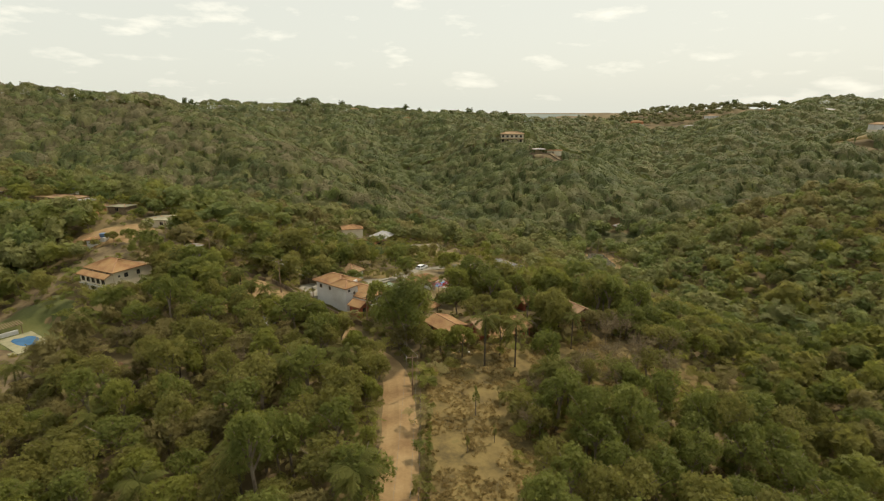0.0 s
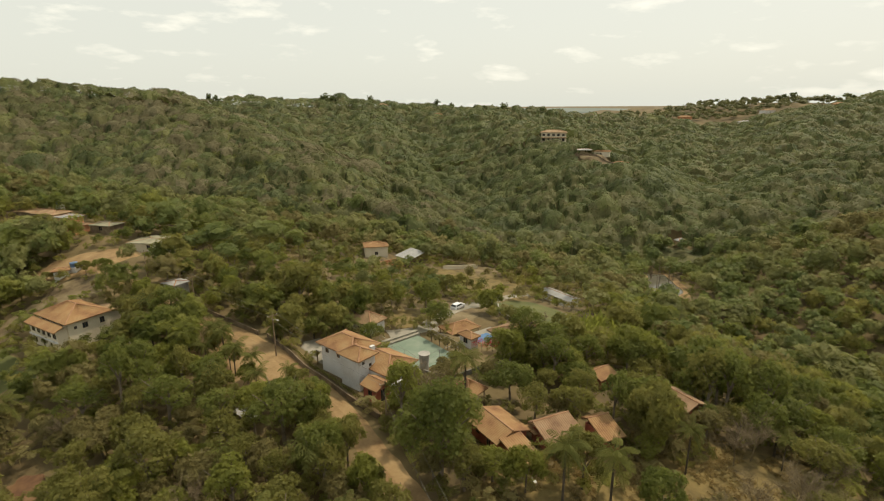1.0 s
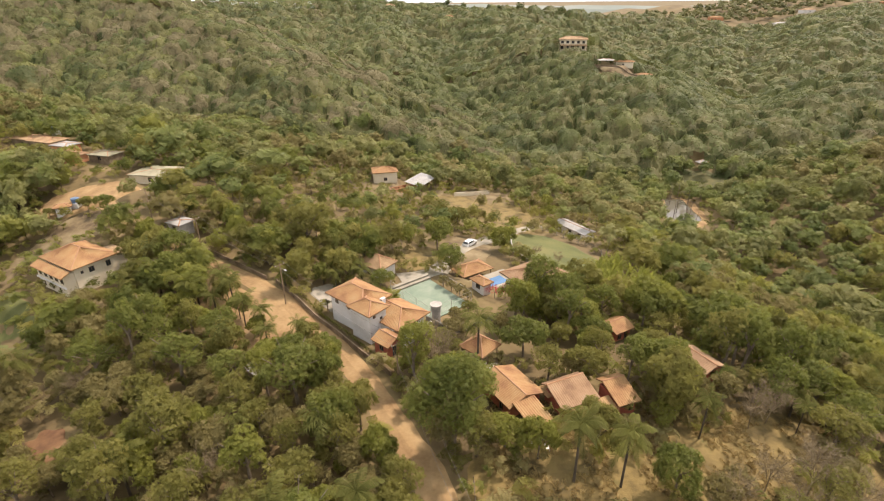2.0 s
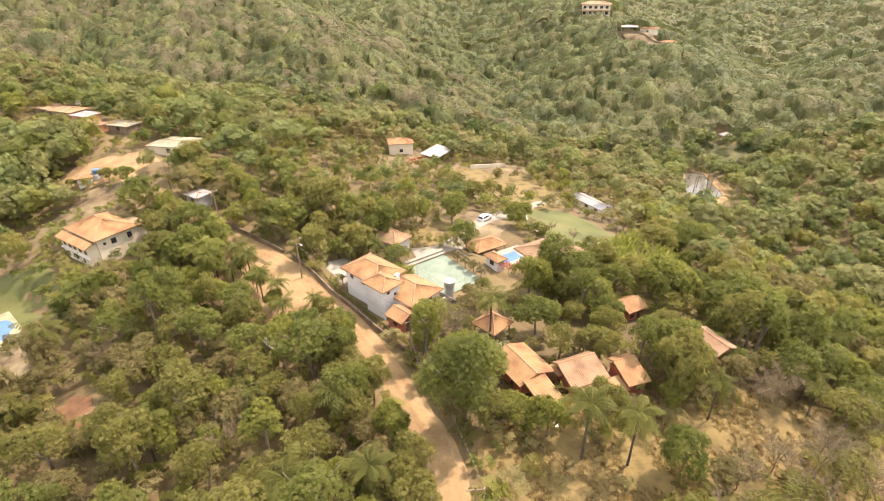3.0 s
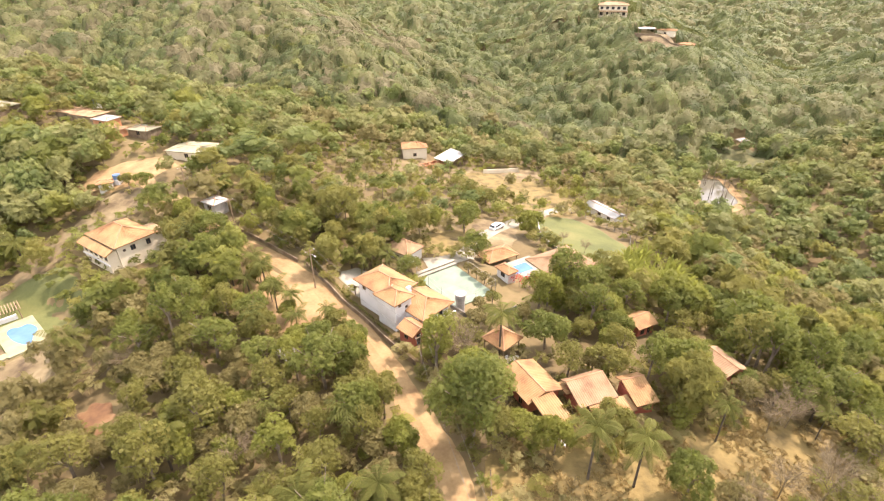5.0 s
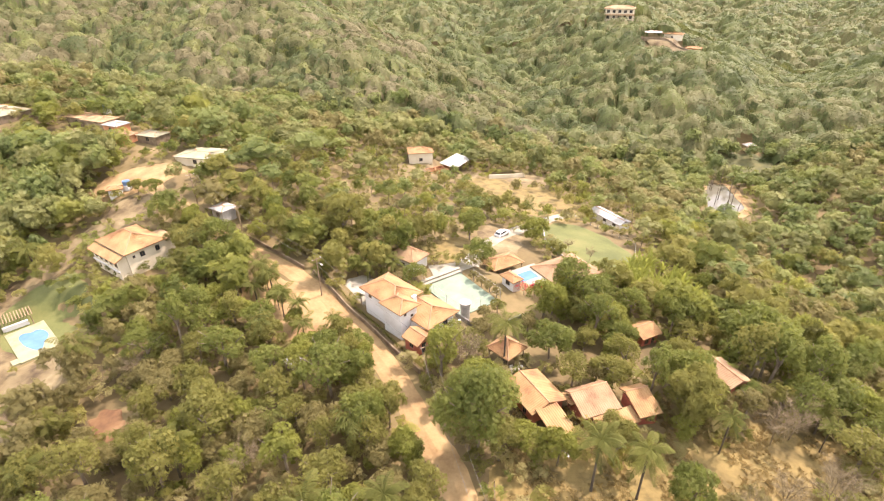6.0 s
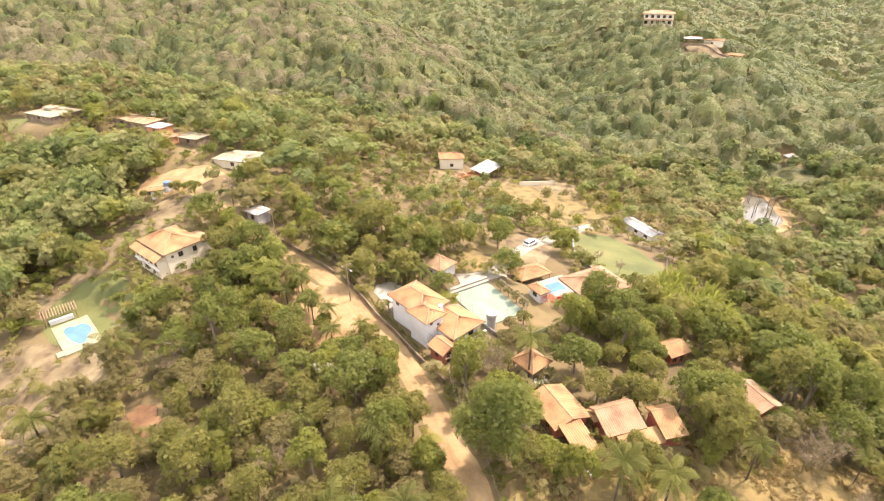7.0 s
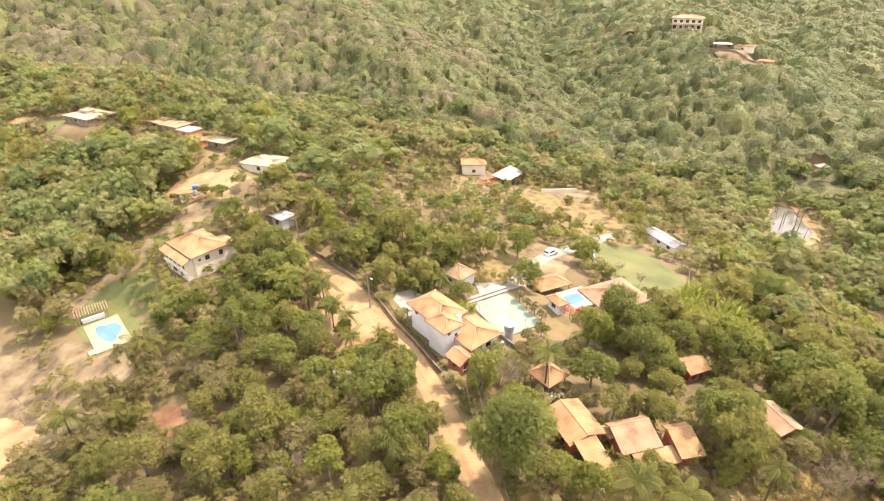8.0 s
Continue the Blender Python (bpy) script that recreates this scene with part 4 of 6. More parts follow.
def wall_run(bm, x0, x1, y, z0, z1, thick, holes=(), along="x"):
    """A straight wall with openings, one closed mesh: holes are (start, end, bottom, top)."""
    us = sorted({x0, x1, *[h[0] for h in holes], *[h[1] for h in holes]})
    zs = sorted({z0, z1, *[max(z0, h[2]) for h in holes], *[min(z1, h[3]) for h in holes]})
    made = {}

    def at(i, k, d):
        if (i, k, d) not in made:
            q = y + d * thick
            made[i, k, d] = bm.verts.new((us[i], q, zs[k]) if along == "x" else (q, us[i], zs[k]))
        return made[i, k, d]

    def solid(i, k):
        if not (0 <= i < len(us) - 1 and 0 <= k < len(zs) - 1):
            return False
        u, z = (us[i] + us[i + 1]) / 2, (zs[k] + zs[k + 1]) / 2
        return not any(h[0] < u < h[1] and h[2] < z < h[3] for h in holes)
    for i in range(len(us) - 1):
        for k in range(len(zs) - 1):
            if not solid(i, k):
                continue
            for d in (0, 1):
                bm.faces.new([at(i, k, d), at(i + 1, k, d), at(i + 1, k + 1, d), at(i, k + 1, d)])
            for di, dk, e in ((-1, 0, ((i, k), (i, k + 1))), (1, 0, ((i + 1, k), (i + 1, k + 1))), (0, -1, ((i, k), (i + 1, k))), (0, 1, ((i, k + 1), (i + 1, k + 1)))):
                if not solid(i + di, k + dk):
                    (a, b), (c, e2) = e
                    bm.faces.new([at(a, b, 0), at(c, e2, 0), at(c, e2, 1), at(a, b, 1)])


def block(parent, x0, x1, y0, y1, z0, z1, mat, front=(), right=(), left=(), back=(), label="", t=0.2):
    """Four walls with openings, and the windows in them."""
    for name, args, along in (("wall", (x0, x1, y0), "x"), ("wall", (x0, x1, y1 - t), "x"), ("wall", (y0 + t, y1 - t, x0), "y"), ("wall", (y0 + t, y1 - t, x1 - t), "y")):
        holes = {(x0, x1, y0): front, (x0, x1, y1 - t): back, (y0 + t, y1 - t, x0): left, (y0 + t, y1 - t, x1 - t): right}[args]
        bm = bmesh.new()
        wall_run(bm, *args, z0, z1, t, holes, along)
        w = part(name, bm, mat, parent, label)
        for a, b, lo, hi in holes:
            f = bmesh.new()
            p, q = args[2] + t * 0.3, args[2] + t * 0.6
            for s0, s1, l0, l1 in ((a, a + 0.07, lo, hi), (b - 0.07, b, lo, hi), (a, b, lo, lo + 0.07), (a, b, hi - 0.07, hi), ((a + b) / 2 - 0.03, (a + b) / 2 + 0.03, lo, hi)):
                if along == "x":
                    box(f, s0, s1, p, q, l0, l1)
                else:
                    box(f, p, q, s0, s1, l0, l1)
            part("window_frame", f, M_WOOD, w)
            g = bmesh.new()
            if along == "x":
                box(g, a + 0.05, b - 0.05, p + 0.03, p + 0.05, lo + 0.05, hi - 0.05)
            else:
                box(g, p + 0.03, p + 0.05, a + 0.05, b - 0.05, lo + 0.05, hi - 0.05)
            part("pane", g, M_GLASS, w)


def shell(bm, tops, thick):
    """A solid roof from its upper faces."""
    cache = {}
    lows = []

    def at(p, low):
        key = (round(p[0], 3), round(p[1], 3), round(p[2], 3), low)
        if key not in cache:
            cache[key] = bm.verts.new((p[0], p[1], p[2] - (thick if low else 0)))
        return cache[key]
    count = {}
    for f in tops:
        bm.faces.new([at(p, False) for p in f])
        bm.faces.new([at(p, True) for p in f][::-1])
        for p, q in zip(f, f[1:] + f[:1]):
            k = (at(p, False), at(q, False))
            count[k] = (p, q)
    for (a, b), (p, q) in count.items():
        if (b, a) not in count:
            bm.faces.new([a, b, at(q, True), at(p, True)][::-1])


def caps(parent, lines, mat=None):
    for p, q in lines:
        bm = bmesh.new()
        p, q = Vector(p), Vector(q)
        tube(bm, [p, q], [0.13, 0.13], 6)
        part("ridge_cap", bm, mat or M_RIDGE, parent)


def tile_courses(parent, a, b, c, d, mat, pitch=0.3, height=0.04):
    """A ribbed sheet of tiles down a slope, from the upper edge ab to the lower edge dc."""
    a, b, c, d = map(Vector, (a, b, c, d))
    n = max(2, int((c - d).length / pitch))
    nrm = (c - d).cross(d - a).normalized()
    if nrm.z < 0:
        nrm.negate()
    bm = bmesh.new()
    rows = []
    for i in range(2 * n + 1):
        t = i / (2 * n)
        up = nrm * (0.02 + (height if i % 2 else 0))
        top, low = a.lerp(b, t), d.lerp(c, t)
        rows.append([bm.verts.new(top.lerp(low, k / 3) + up) for k in range(4)])
    for r0, r1 in zip(rows, rows[1:]):
        for k in range(3):
            bm.faces.new((r0[k], r1[k], r1[k + 1], r0[k + 1]))
    part("tiles", bm, mat, parent)


def slope_roof(parent, faces, mat, ridges=(), thick=0.16, rolls=True):
    """A roof of slopes. faces: (upper left, upper right, lower right, lower left) corners."""
    bm = bmesh.new()
    tops = []
    for f in faces:
        g = []
        for p in f:
            if not any((Vector(p) - Vector(o)).length < 0.01 for o in g):
                g.append(p)
        tops.append(g)
    shell(bm, tops, thick)
    roof = part("roof", bm, mat, parent)
    if rolls:
        for f in faces:
            tile_courses(roof, *f, mat)
    caps(roof, ridges)
    return roof


def hip(parent, x0, x1, y0, y1, z, rise, mat=None, ridge=None, rolls=True):
    """A hipped roof over a rectangle; ridge: (start, end) along x."""
    W, yc = (y1 - y0) / 2, (y0 + y1) / 2
    a, b = ridge or ((x0 + W, x1 - W) if x1 - x0 > 2 * W else ((x0 + x1) / 2 - 0.05, (x0 + x1) / 2 + 0.05))
    A, B = (a, yc, z + rise), (b, yc, z + rise)
    p, q, r, s = (x0, y0, z), (x1, y0, z), (x1, y1, z), (x0, y1, z)
    return slope_roof(parent, [(A, B, q, p), (B, A, s, r), (B, B, r, q), (A, A, p, s)], mat or M_TILE, [(A, B), (A, p), (A, s), (B, q), (B, r)], rolls=rolls)


def gable(parent, x0, x1, y0, y1, z0, z1, ridge_y, ridge_z, mat=None, rolls=True):
    """A gabled roof, ridge along x; z0 and z1: eaves at y0 and y1."""
    A, B = (x0, ridge_y, ridge_z), (x1, ridge_y, ridge_z)
    return slope_roof(parent, [(A, B, (x1, y0, z0), (x0, y0, z0)), (B, A, (x0, y1, z1), (x1, y1, z1))], mat or M_TILE, [(A, B)], rolls=rolls)


def posts(parent, spots, z0, z1, r=0.09, mat=None):
    for px, py in spots:
        bm = bmesh.new()
        tube(bm, [(px, py, z0), (px, py, z1)], [r, r], 6)
        part("post", bm, mat or M_WOOD, parent)


def wall_line(name, pts, hgt, thick, mat, label, category="wall", cap=None):
    """A low wall that follows the ground."""
    line = spline(pts, 1.2)
    ob = thing(name, label, category, 0, 0, 0)
    bm = bmesh.new()
    rows = []
    for i, p in enumerate(line):
        d = (line[min(i + 1, len(line) - 1)] - line[max(i - 1, 0)]).normalized()
        n = Vector((-d.y, d.x)) * thick / 2
        z = gz(p.x, p.y)
        rows.append([bm.verts.new(v) for v in ((p.x - n.x, p.y - n.y, z - 0.4), (p.x + n.x, p.y + n.y, z - 0.4), (p.x + n.x, p.y + n.y, z + hgt), (p.x - n.x, p.y - n.y, z + hgt))])
    for a, b in zip(rows, rows[1:]):
        for k in range(4):
            bm.faces.new((a[k], a[(k + 1) % 4], b[(k + 1) % 4], b[k]))
    bm.faces.new(rows[0])
    bm.faces.new(rows[-1][::-1])
    part("wall", bm, mat, ob)
    return ob


# main white house, by the bend of the road
Z = -3.6
h = thing("house", "white two-storey house with terracotta roofs", "house", -19.3, 101.4, Z, -36)
block(h, -11.2, -3.5, 1.4, 6.6, -0.3, 5.15, M_WHITE, front=[(-10.3, -9.4, 3.5, 4.4), (-7.4, -6.6, 3.5, 4.4)], left=[(2.4, 3.6, 3.2, 4.4), (4.6, 5.8, 3.2, 4.4)])
block(h, -5.2, -1.0, 0.5, 3.9, -0.3, 5.45, M_WHITE, right=[(1.2, 1.8, 4.2, 4.8), (2.6, 3.2, 3.4, 4.0)], left=[(0.7, 1.2, 4.2, 4.8)])
block(h, -3.48, 2.2, 4.1, 9.0, -0.3, 3.15, M_WHITE, right=[(4.6, 5.8, 0.9, 2.1), (6.6, 7.8, 0.0, 2.1)])
block(h, -0.98, 2.0, 2.6, 4.08, -0.3, 3.1, M_WHITE)
block(h, 0.9, 3.7, -0.4, 2.4, -0.3, 2.55, M_RED, right=[(0.5, 1.5, 0.0, 2.0)], front=[(1.8, 2.7, 0.9, 1.9)])
hip(h, -11.9, -3.0, 0.8, 7.3, 5.1, 1.35, ridge=(-9.0, -6.2))
hip(h, -5.7, -0.5, 0.0, 4.4, 5.4, 1.15, ridge=(-3.7, -2.4))
hip(h, -3.3, 3.1, 2.5, 9.6, 3.15, 1.45, ridge=(-3.2, 0.3))
gable(h, 0.6, 4.3, -0.9, 2.75, 2.55, 2.55, 0.9, 3.4)
bm = bmesh.new()
box(bm, 3.3, 3.5, 2.6, 9.4, -0.3, 1.5)
par = part("parapet", bm, M_GREY, h, "grey terrace parapet")
bm = bmesh.new()
box(bm, 3.25, 3.55, 2.5, 9.5, 1.5, 1.64)
part("coping", bm, M_WHITE, par)
bm = bmesh.new()
box(bm, -2.9, -2.4, 4.5, 5.3, 4.4, 5.7)
part("chimney", bm, M_WHITE, h)
slope_roof(h, [((-11.25, 1.8, 3.0), (-11.25, 5.6, 3.0), (-13.6, 5.6, 2.8), (-13.6, 1.8, 2.8))], M_CONCRETE, rolls=False)
posts(h, [(-13.4, 2.0), (-13.4, 5.4)], -0.2, 2.7)

# cream house on the left slope
h = thing("house", "large cream two-storey house with a terracotta hip roof", "house", -85.2, 118.2, -4.0, -26)
block(h, 0.5, 12.0, 0.5, 8.4, -0.6, 5.7, M_CREAM, front=[(1.2, 2.6, 3.6, 5.2), (3.4, 4.8, 3.6, 5.2), (5.6, 7.0, 3.6, 5.2), (8.6, 10.0, 3.6, 5.2), (1.4, 2.4, 0.6, 1.9), (4.6, 5.6, 0.6, 1.9)],
      right=[(1.6, 2.2, 4.0, 4.6), (3.2, 4.3, 3.7, 4.8), (6.6, 7.6, 3.6, 4.8)])
hip(h, -0.2, 12.7, -0.2, 9.1, 5.65, 2.0, ridge=(4.6, 8.0))
slope_roof(h, [((-0.4, -0.3, 5.3), (12.2, -0.3, 5.3), (12.2, -2.2, 4.6), (-0.4, -2.2, 4.6))], M_TILE)
block(h, 0.2, 11.6, -1.5, 0.48, -0.6, 4.75, M_CREAM, front=[(k, k + 1.5, 2.9, 4.2) for k in (0.8, 3.0, 5.2, 7.4, 9.6)] + [(k, k + 0.9, 0.7, 1.8) for k in (1.6, 4.8, 8.0)])
bm = bmesh.new()
box(bm, -0.1, 11.9, -1.75, -1.52, 2.25, 2.5)
part("string_course", bm, M_WHITE, h)
block(h, 6.4, 11.8, 8.4, 11.0, -0.6, 5.1, M_CREAM)
slope_roof(h, [((6.0, 8.9, 5.45), (6.0, 11.6, 5.15), (12.2, 11.6, 5.15), (12.2, 8.9, 5.45))], M_TILE_PALE)
h.scale = (0.86, 0.9, 1.0)


def cottage(name, x, y, z, turn, label, x0, x1, y0, y1, h0, h1, ridge_y, ridge_z, wall=None, mat=None, group="", holes=True):
    ob = thing(name, label, "cottage", x, y, z, turn, group)
    gable(ob, x0, x1, y0, y1, h0, h1, ridge_y, ridge_z, mat)
    top = min(h0, h1) - 0.05
    w, dpt = x1 - x0, y1 - y0
    hx = [(x0 + w * 0.25, x0 + w * 0.25 + 0.9, 0.9, min(1.9, top - 0.2)), (x0 + w * 0.6, x0 + w * 0.6 + 0.8, 0.05, min(2.0, top - 0.15))] if holes else []
    block(ob, x0 + 0.4, x1 - 0.4, y0 + 0.5, y1 - 0.5, -0.4, top, wall or M_RED, front=hx)
    return ob


def pavilion(name, x, y, z, turn, label, L, W, eave, rise, mat=None, category="pavilion", wall=None):
    ob = thing(name, label, category, x, y, z, turn)
    hip(ob, -L / 2, L / 2, -W / 2, W / 2, eave, rise, mat)
    if wall:
        block(ob, -L / 2 + 0.4, L / 2 - 0.4, -W / 2 + 0.4, W / 2 - 0.4, -0.4, eave - 0.05, wall, front=[(-0.6, 0.6, 0.8, min(2.0, eave - 0.2))])
    else:
        posts(ob, [(sx * (L / 2 - 0.4), sy * (W / 2 - 0.4)) for sx in (-1, 1) for sy in (-1, 1)], -0.2, eave)
    return ob


pavilion("pavilion", -5.2, 134.3, -8.6, 37, "open pavilion with a terracotta hip roof", 7.6, 5.2, 2.1, 1.2)
pavilion("pool_house", 7.8, 131.8, -8.2, 38, "pool house with a broad faded hip roof", 11.2, 9.2, 2.2, 1.8, M_TILE_OLD, "house", M_WHITE)
pavilion("kiosk", -3.1, 122.4, gz(-3.1, 122.4), -47, "small white kiosk with a red tiled roof", 3.9, 2.6, 2.3, 0.7, None, "kiosk", M_WHITE)
pavilion("gazebo", -3.15, 100.3, -4.0, -38, "open barbecue gazebo with a pyramid tiled roof", 4.4, 4.4, 2.7, 1.7)
pavilion("house", -23.6, 126.6, -4.6, -30, "house with a pale tiled roof under the trees", 6.5, 5.0, 2.9, 1.7, M_TILE_PALE, "house", M_WHITE)
ca = cottage("cottage", 0.9, 92.2, -3.7, -54, "wide red cottage with stepped terracotta roofs", -3.2, 3.6, -2.9, 2.9, 2.1, 2.1, -0.2, 3.1)
slope_roof(ca, [((3.3, -2.3, 2.7), (3.3, 1.0, 2.7), (8.0, 1.0, 1.5), (8.0, -2.3, 1.5))], M_TILE)
posts(ca, [(7.6, -2.0), (7.6, 0.7)], -0.4, 1.45, 0.08)
slope_roof(ca, [((2.0, 2.7, 1.95), (4.4, 2.7, 1.95), (4.4, 4.6, 1.6), (2.0, 4.6, 1.6))], M_TILE)
posts(ca, [(2.2, 4.4), (4.2, 4.4)], -0.3, 1.55, 0.07)
cottage("cottage", 8.2, 92.4, -3.7, 28, "red cottage with a low faded tiled roof", -2.9, 2.9, -3.4, 1.4, 1.9, 2.5, 0.3, 3.1, None, M_TILE_OLD)
lean = thing("veranda", "lean-to veranda with a terracotta roof", "veranda", 8.2, 92.4, -3.7, 28)
slope_roof(lean, [((-1.6, -3.3, 1.75), (4.3, -3.3, 1.75), (4.3, -5.6, 1.2), (-1.6, -5.6, 1.2))], M_TILE)
posts(lean, [(-1.4, -5.4), (1.3, -5.4), (4.1, -5.4), (-1.4, -3.45), (4.1, -3.45)], -0.4, 1.2, 0.07)
cottage("cottage", 14.5, 93.1, -3.7, 24, "red cottage with a pale tiled roof", -1.7, 1.7, -3.5, 1.6, 1.9, 2.4, 0.3, 3.0, None, M_TILE)
cottage("cottage", 19.0, 110.8, -6.6, 35, "small red cottage with a tiled roof", -2.1, 2.1, -2.0, 2.0, 2.7, 2.7, 0.2, 3.6)
cottage("cottage", 26.8, 97.2, -3.3, -59, "red cottage with a faded tiled roof", -3.7, 1.7, -0.9, 3.2, 2.2, 2.2, 1.2, 3.0, None, M_TILE_OLD)
pavilion("house", -38, 213, -13.6, 15, "pink house with a terracotta hip roof", 9.0, 7.2, 3.9, 1.2, None, "house", M_CREAM)
# brown walls up here: cream walls with their shade put into the colour
pavilion("house", -134.5, 177.5, gz(-134.5, 177.5), -12, "house with a low pinkish tiled roof on the hilltop", 8.5, 6, 2.7, 0.6, M_TILE_PALE, "house", M_EARTH_AND_SHADE_WALL)
pavilion("house", -126.5, 174.5, gz(-126.5, 174.5), -15, "cream house with a pale tiled roof", 9.5, 6, 2.9, 0.7, M_TILE_PALE, "house", M_EARTH_AND_SHADE_WALL)
pavilion("house", -119.0, 171.5, gz(-119, 171.5), -15, "small house with a pale sheet roof", 6.5, 5, 2.6, 0.3, M_SHEET, "house", M_BRICK)
pavilion("house", -113.5, 165.5, gz(-113.5, 165.5) - 0.4, -18, "half-built brick house with a sloping tiled roof", 8.5, 5, 2.5, 0.5, M_TILE_OLD, "house", M_BRICK)
pavilion("house", -127.5, 163.5, gz(-127.5, 163.5), -10, "small pale house among garden plants", 6, 4.5, 2.4, 0.4, M_PALE_ROOF, "house", M_CREAM)
stepped = pavilion("house", -157.5, 173, 9.0, -15, "low house with shade painted into its walls and a pale stepped roof", 14, 10, 2.3, 0.9, M_PALE_ROOF, "house", M_EARTH_AND_SHADE_WALL)
hip(stepped, -2.2, 2.2, -1.6, 1.6, 3.7, 0.5, M_PALE_ROOF)
block(stepped, -1.8, 1.8, -1.2, 1.2, 2.6, 3.7, M_CREAM)
pavilion("house", -183, 168, gz(-183, 168), 0, "house with a terracotta roof", 8, 7, 3.2, 1.3, None, "house", M_CREAM)
pavilion("hut", -66.2, 133.4, gz(-66.2, 133.4), -25, "small hut with a white roof", 4.6, 4.0, 2.6, 0.3, M_SHEET, "hut", M_GREY)
pavilion("house", -86.4, 160.8, 2.6, -6, "low house with a pale flat roof", 12.4, 8.6, 2.5, 0.35, M_PALE_ROOF, "house", M_CREAM)
# wall shade under the low roof is put into the brown colour
pavilion("house", -104.5, 167, gz(-104.5, 167), -12, "low house with a pale roof", 7.4, 5.4, 2.3, 0.4, M_PALE_ROOF, "house", M_EARTH_AND_SHADE_WALL)
pavilion("shed", -96.8, 139.5, gz(-96.8, 139.5), 30, "small shed with a clay roof", 3.6, 2.6, 2.2, 0.5, None, "shed", M_WHITE)
pavilion("gazebo", 93, 269, gz(93, 269) + 0.6, 20, "white gazebo beside the valley woods", 4.4, 3.6, 2.5, 1.1, M_SHEET)
hh = thing("house", "large cream two-storey hilltop house with a hip roof", "house", 52.5, 402, 14.5, -8)
block(hh, -8.5, 8.5, -4, 4, -1.0, 6.4, M_CREAM, front=[(k, k + 1.7, 0.6, 2.4) for k in (-7.5, -4.2, -0.9, 2.4, 5.7)] + [(k, k + 1.7, 3.9, 5.5) for k in (-7.5, -4.2, -0.9, 2.4, 5.7)], right=[(-2.5, -1.0, 3.9, 5.3), (1.0, 2.5, 3.9, 5.3)], left=[(-2.5, -1.0, 3.9, 5.3)])
hip(hh, -9.2, 9.2, -4.8, 4.8, 6.35, 1.6, M_TILE_PALE)
slope_roof(hh, [((-8.6, -4.05, 3.4), (8.6, -4.05, 3.4), (8.6, -6.4, 2.9), (-8.6, -6.4, 2.9))], M_TILE_PALE)
posts(hh, [(k, -6.2) for k in (-8.2, -4.1, 0, 4.1, 8.2)], -1.0, 2.9, 0.16, M_CREAM)
pavilion("pavilion", 65, 357, 8.8, -8, "open hillside pavilion with a white roof", 9, 6, 3.8, 0.7, M_SHEET, "pavilion")
pavilion("house", 55.5, 371, gz(55.5, 371), 20, "small hillside house with a faded roof", 7, 5, 2.8, 0.9, M_TILE_OLD, "house", M_CREAM)
pavilion("house", 86, 352, gz(86, 352), -30, "small hillside house with a clay roof", 8, 5, 2.6, 0.8, M_TILE, "house", M_BRICK)
wall_line("retaining_wall", [(58, 352), (68, 349), (80, 345), (92, 341)], 1.8, 0.4, M_EARTH_AND_SHADE_WALL, "stained retaining wall below the hillside yard")
pavilion("house", 76, 360, gz(76, 360), -25, "hillside house with a pink roof", 11, 5, 3.0, 0.8, M_TILE, "house", M_CREAM)

# white sheet-roofed shed and clay block shell
s = thing("shed", "open shed with a white metal sheet roof", "shed", -25, 211.7, -16.5, 67)
slope_roof(s, [((-5.8, 3.2, 4.3), (5.8, 3.2, 4.3), (5.8, -3.2, 3.4), (-5.8, -3.2, 3.4))], M_SHEET, thick=0.08)
posts(s, [(k, q) for k in (-5.4, 0, 5.4) for q in (-2.9, 2.9)], -0.2, 3.4)
bm = bmesh.new()
wall_run(bm, -5.6, 5.6, 2.6, -0.3, 2.6, 0.2)
part("wall", bm, M_BRICK, s)
s = thing("house_shell", "roofless clay block house shell under construction", "house shell", -31, 206, gz(-31, 206), 40)
for q in range(3):
    bm = bmesh.new()
    wall_run(bm, -3.5, 3.5, -2.4 + 2.3 * q, -0.3, 1.9, 0.18, [(0.4, 1.3, 0.0, 1.6)])
    part("wall", bm, M_BRICK, s)
for q in range(3):
    bm = bmesh.new()
    wall_run(bm, -2.2, 2.2, -3.5 + 3.4 * q, -0.3, 1.9, 0.18, [], "y")
    part("wall", bm, M_BRICK, s)

# long white barn below the lawn
patch("ground_path", 13.5, 112, 3.2, 1.4, -35, M_ROAD, 0.1, "sandy path between the cottages", "path", 0.3, 2.0, 21)
patch("ground_slope", -57, 82, 4.5, 2.4, -20, M_GULLY, 0.1, "red eroded gully in the woods", "bare ground", 0.4, 2.0, 22)
patch("ground_slope", -76, 70, 7, 5.5, 0, M_GULLY, 0.1, "red earth clearing below the sandy slope", "bare ground", 0.4, 2.0, 23)
s = thing("barn", "long low barn with a white roof", "barn", 23.7, 179, -17.6, -52)
gable(s, -6, 6, -2.3, 2.3, 2.1, 2.1, 0, 2.8, M_SHEET)
block(s, -5.7, 5.7, -2.0, 2.0, -0.4, 2.05, M_WHITE, front=[(-4.5, -3.2, 0.8, 1.7), (-0.6, 0.7, 0.8, 1.7), (3.0, 4.3, 0.8, 1.7)])

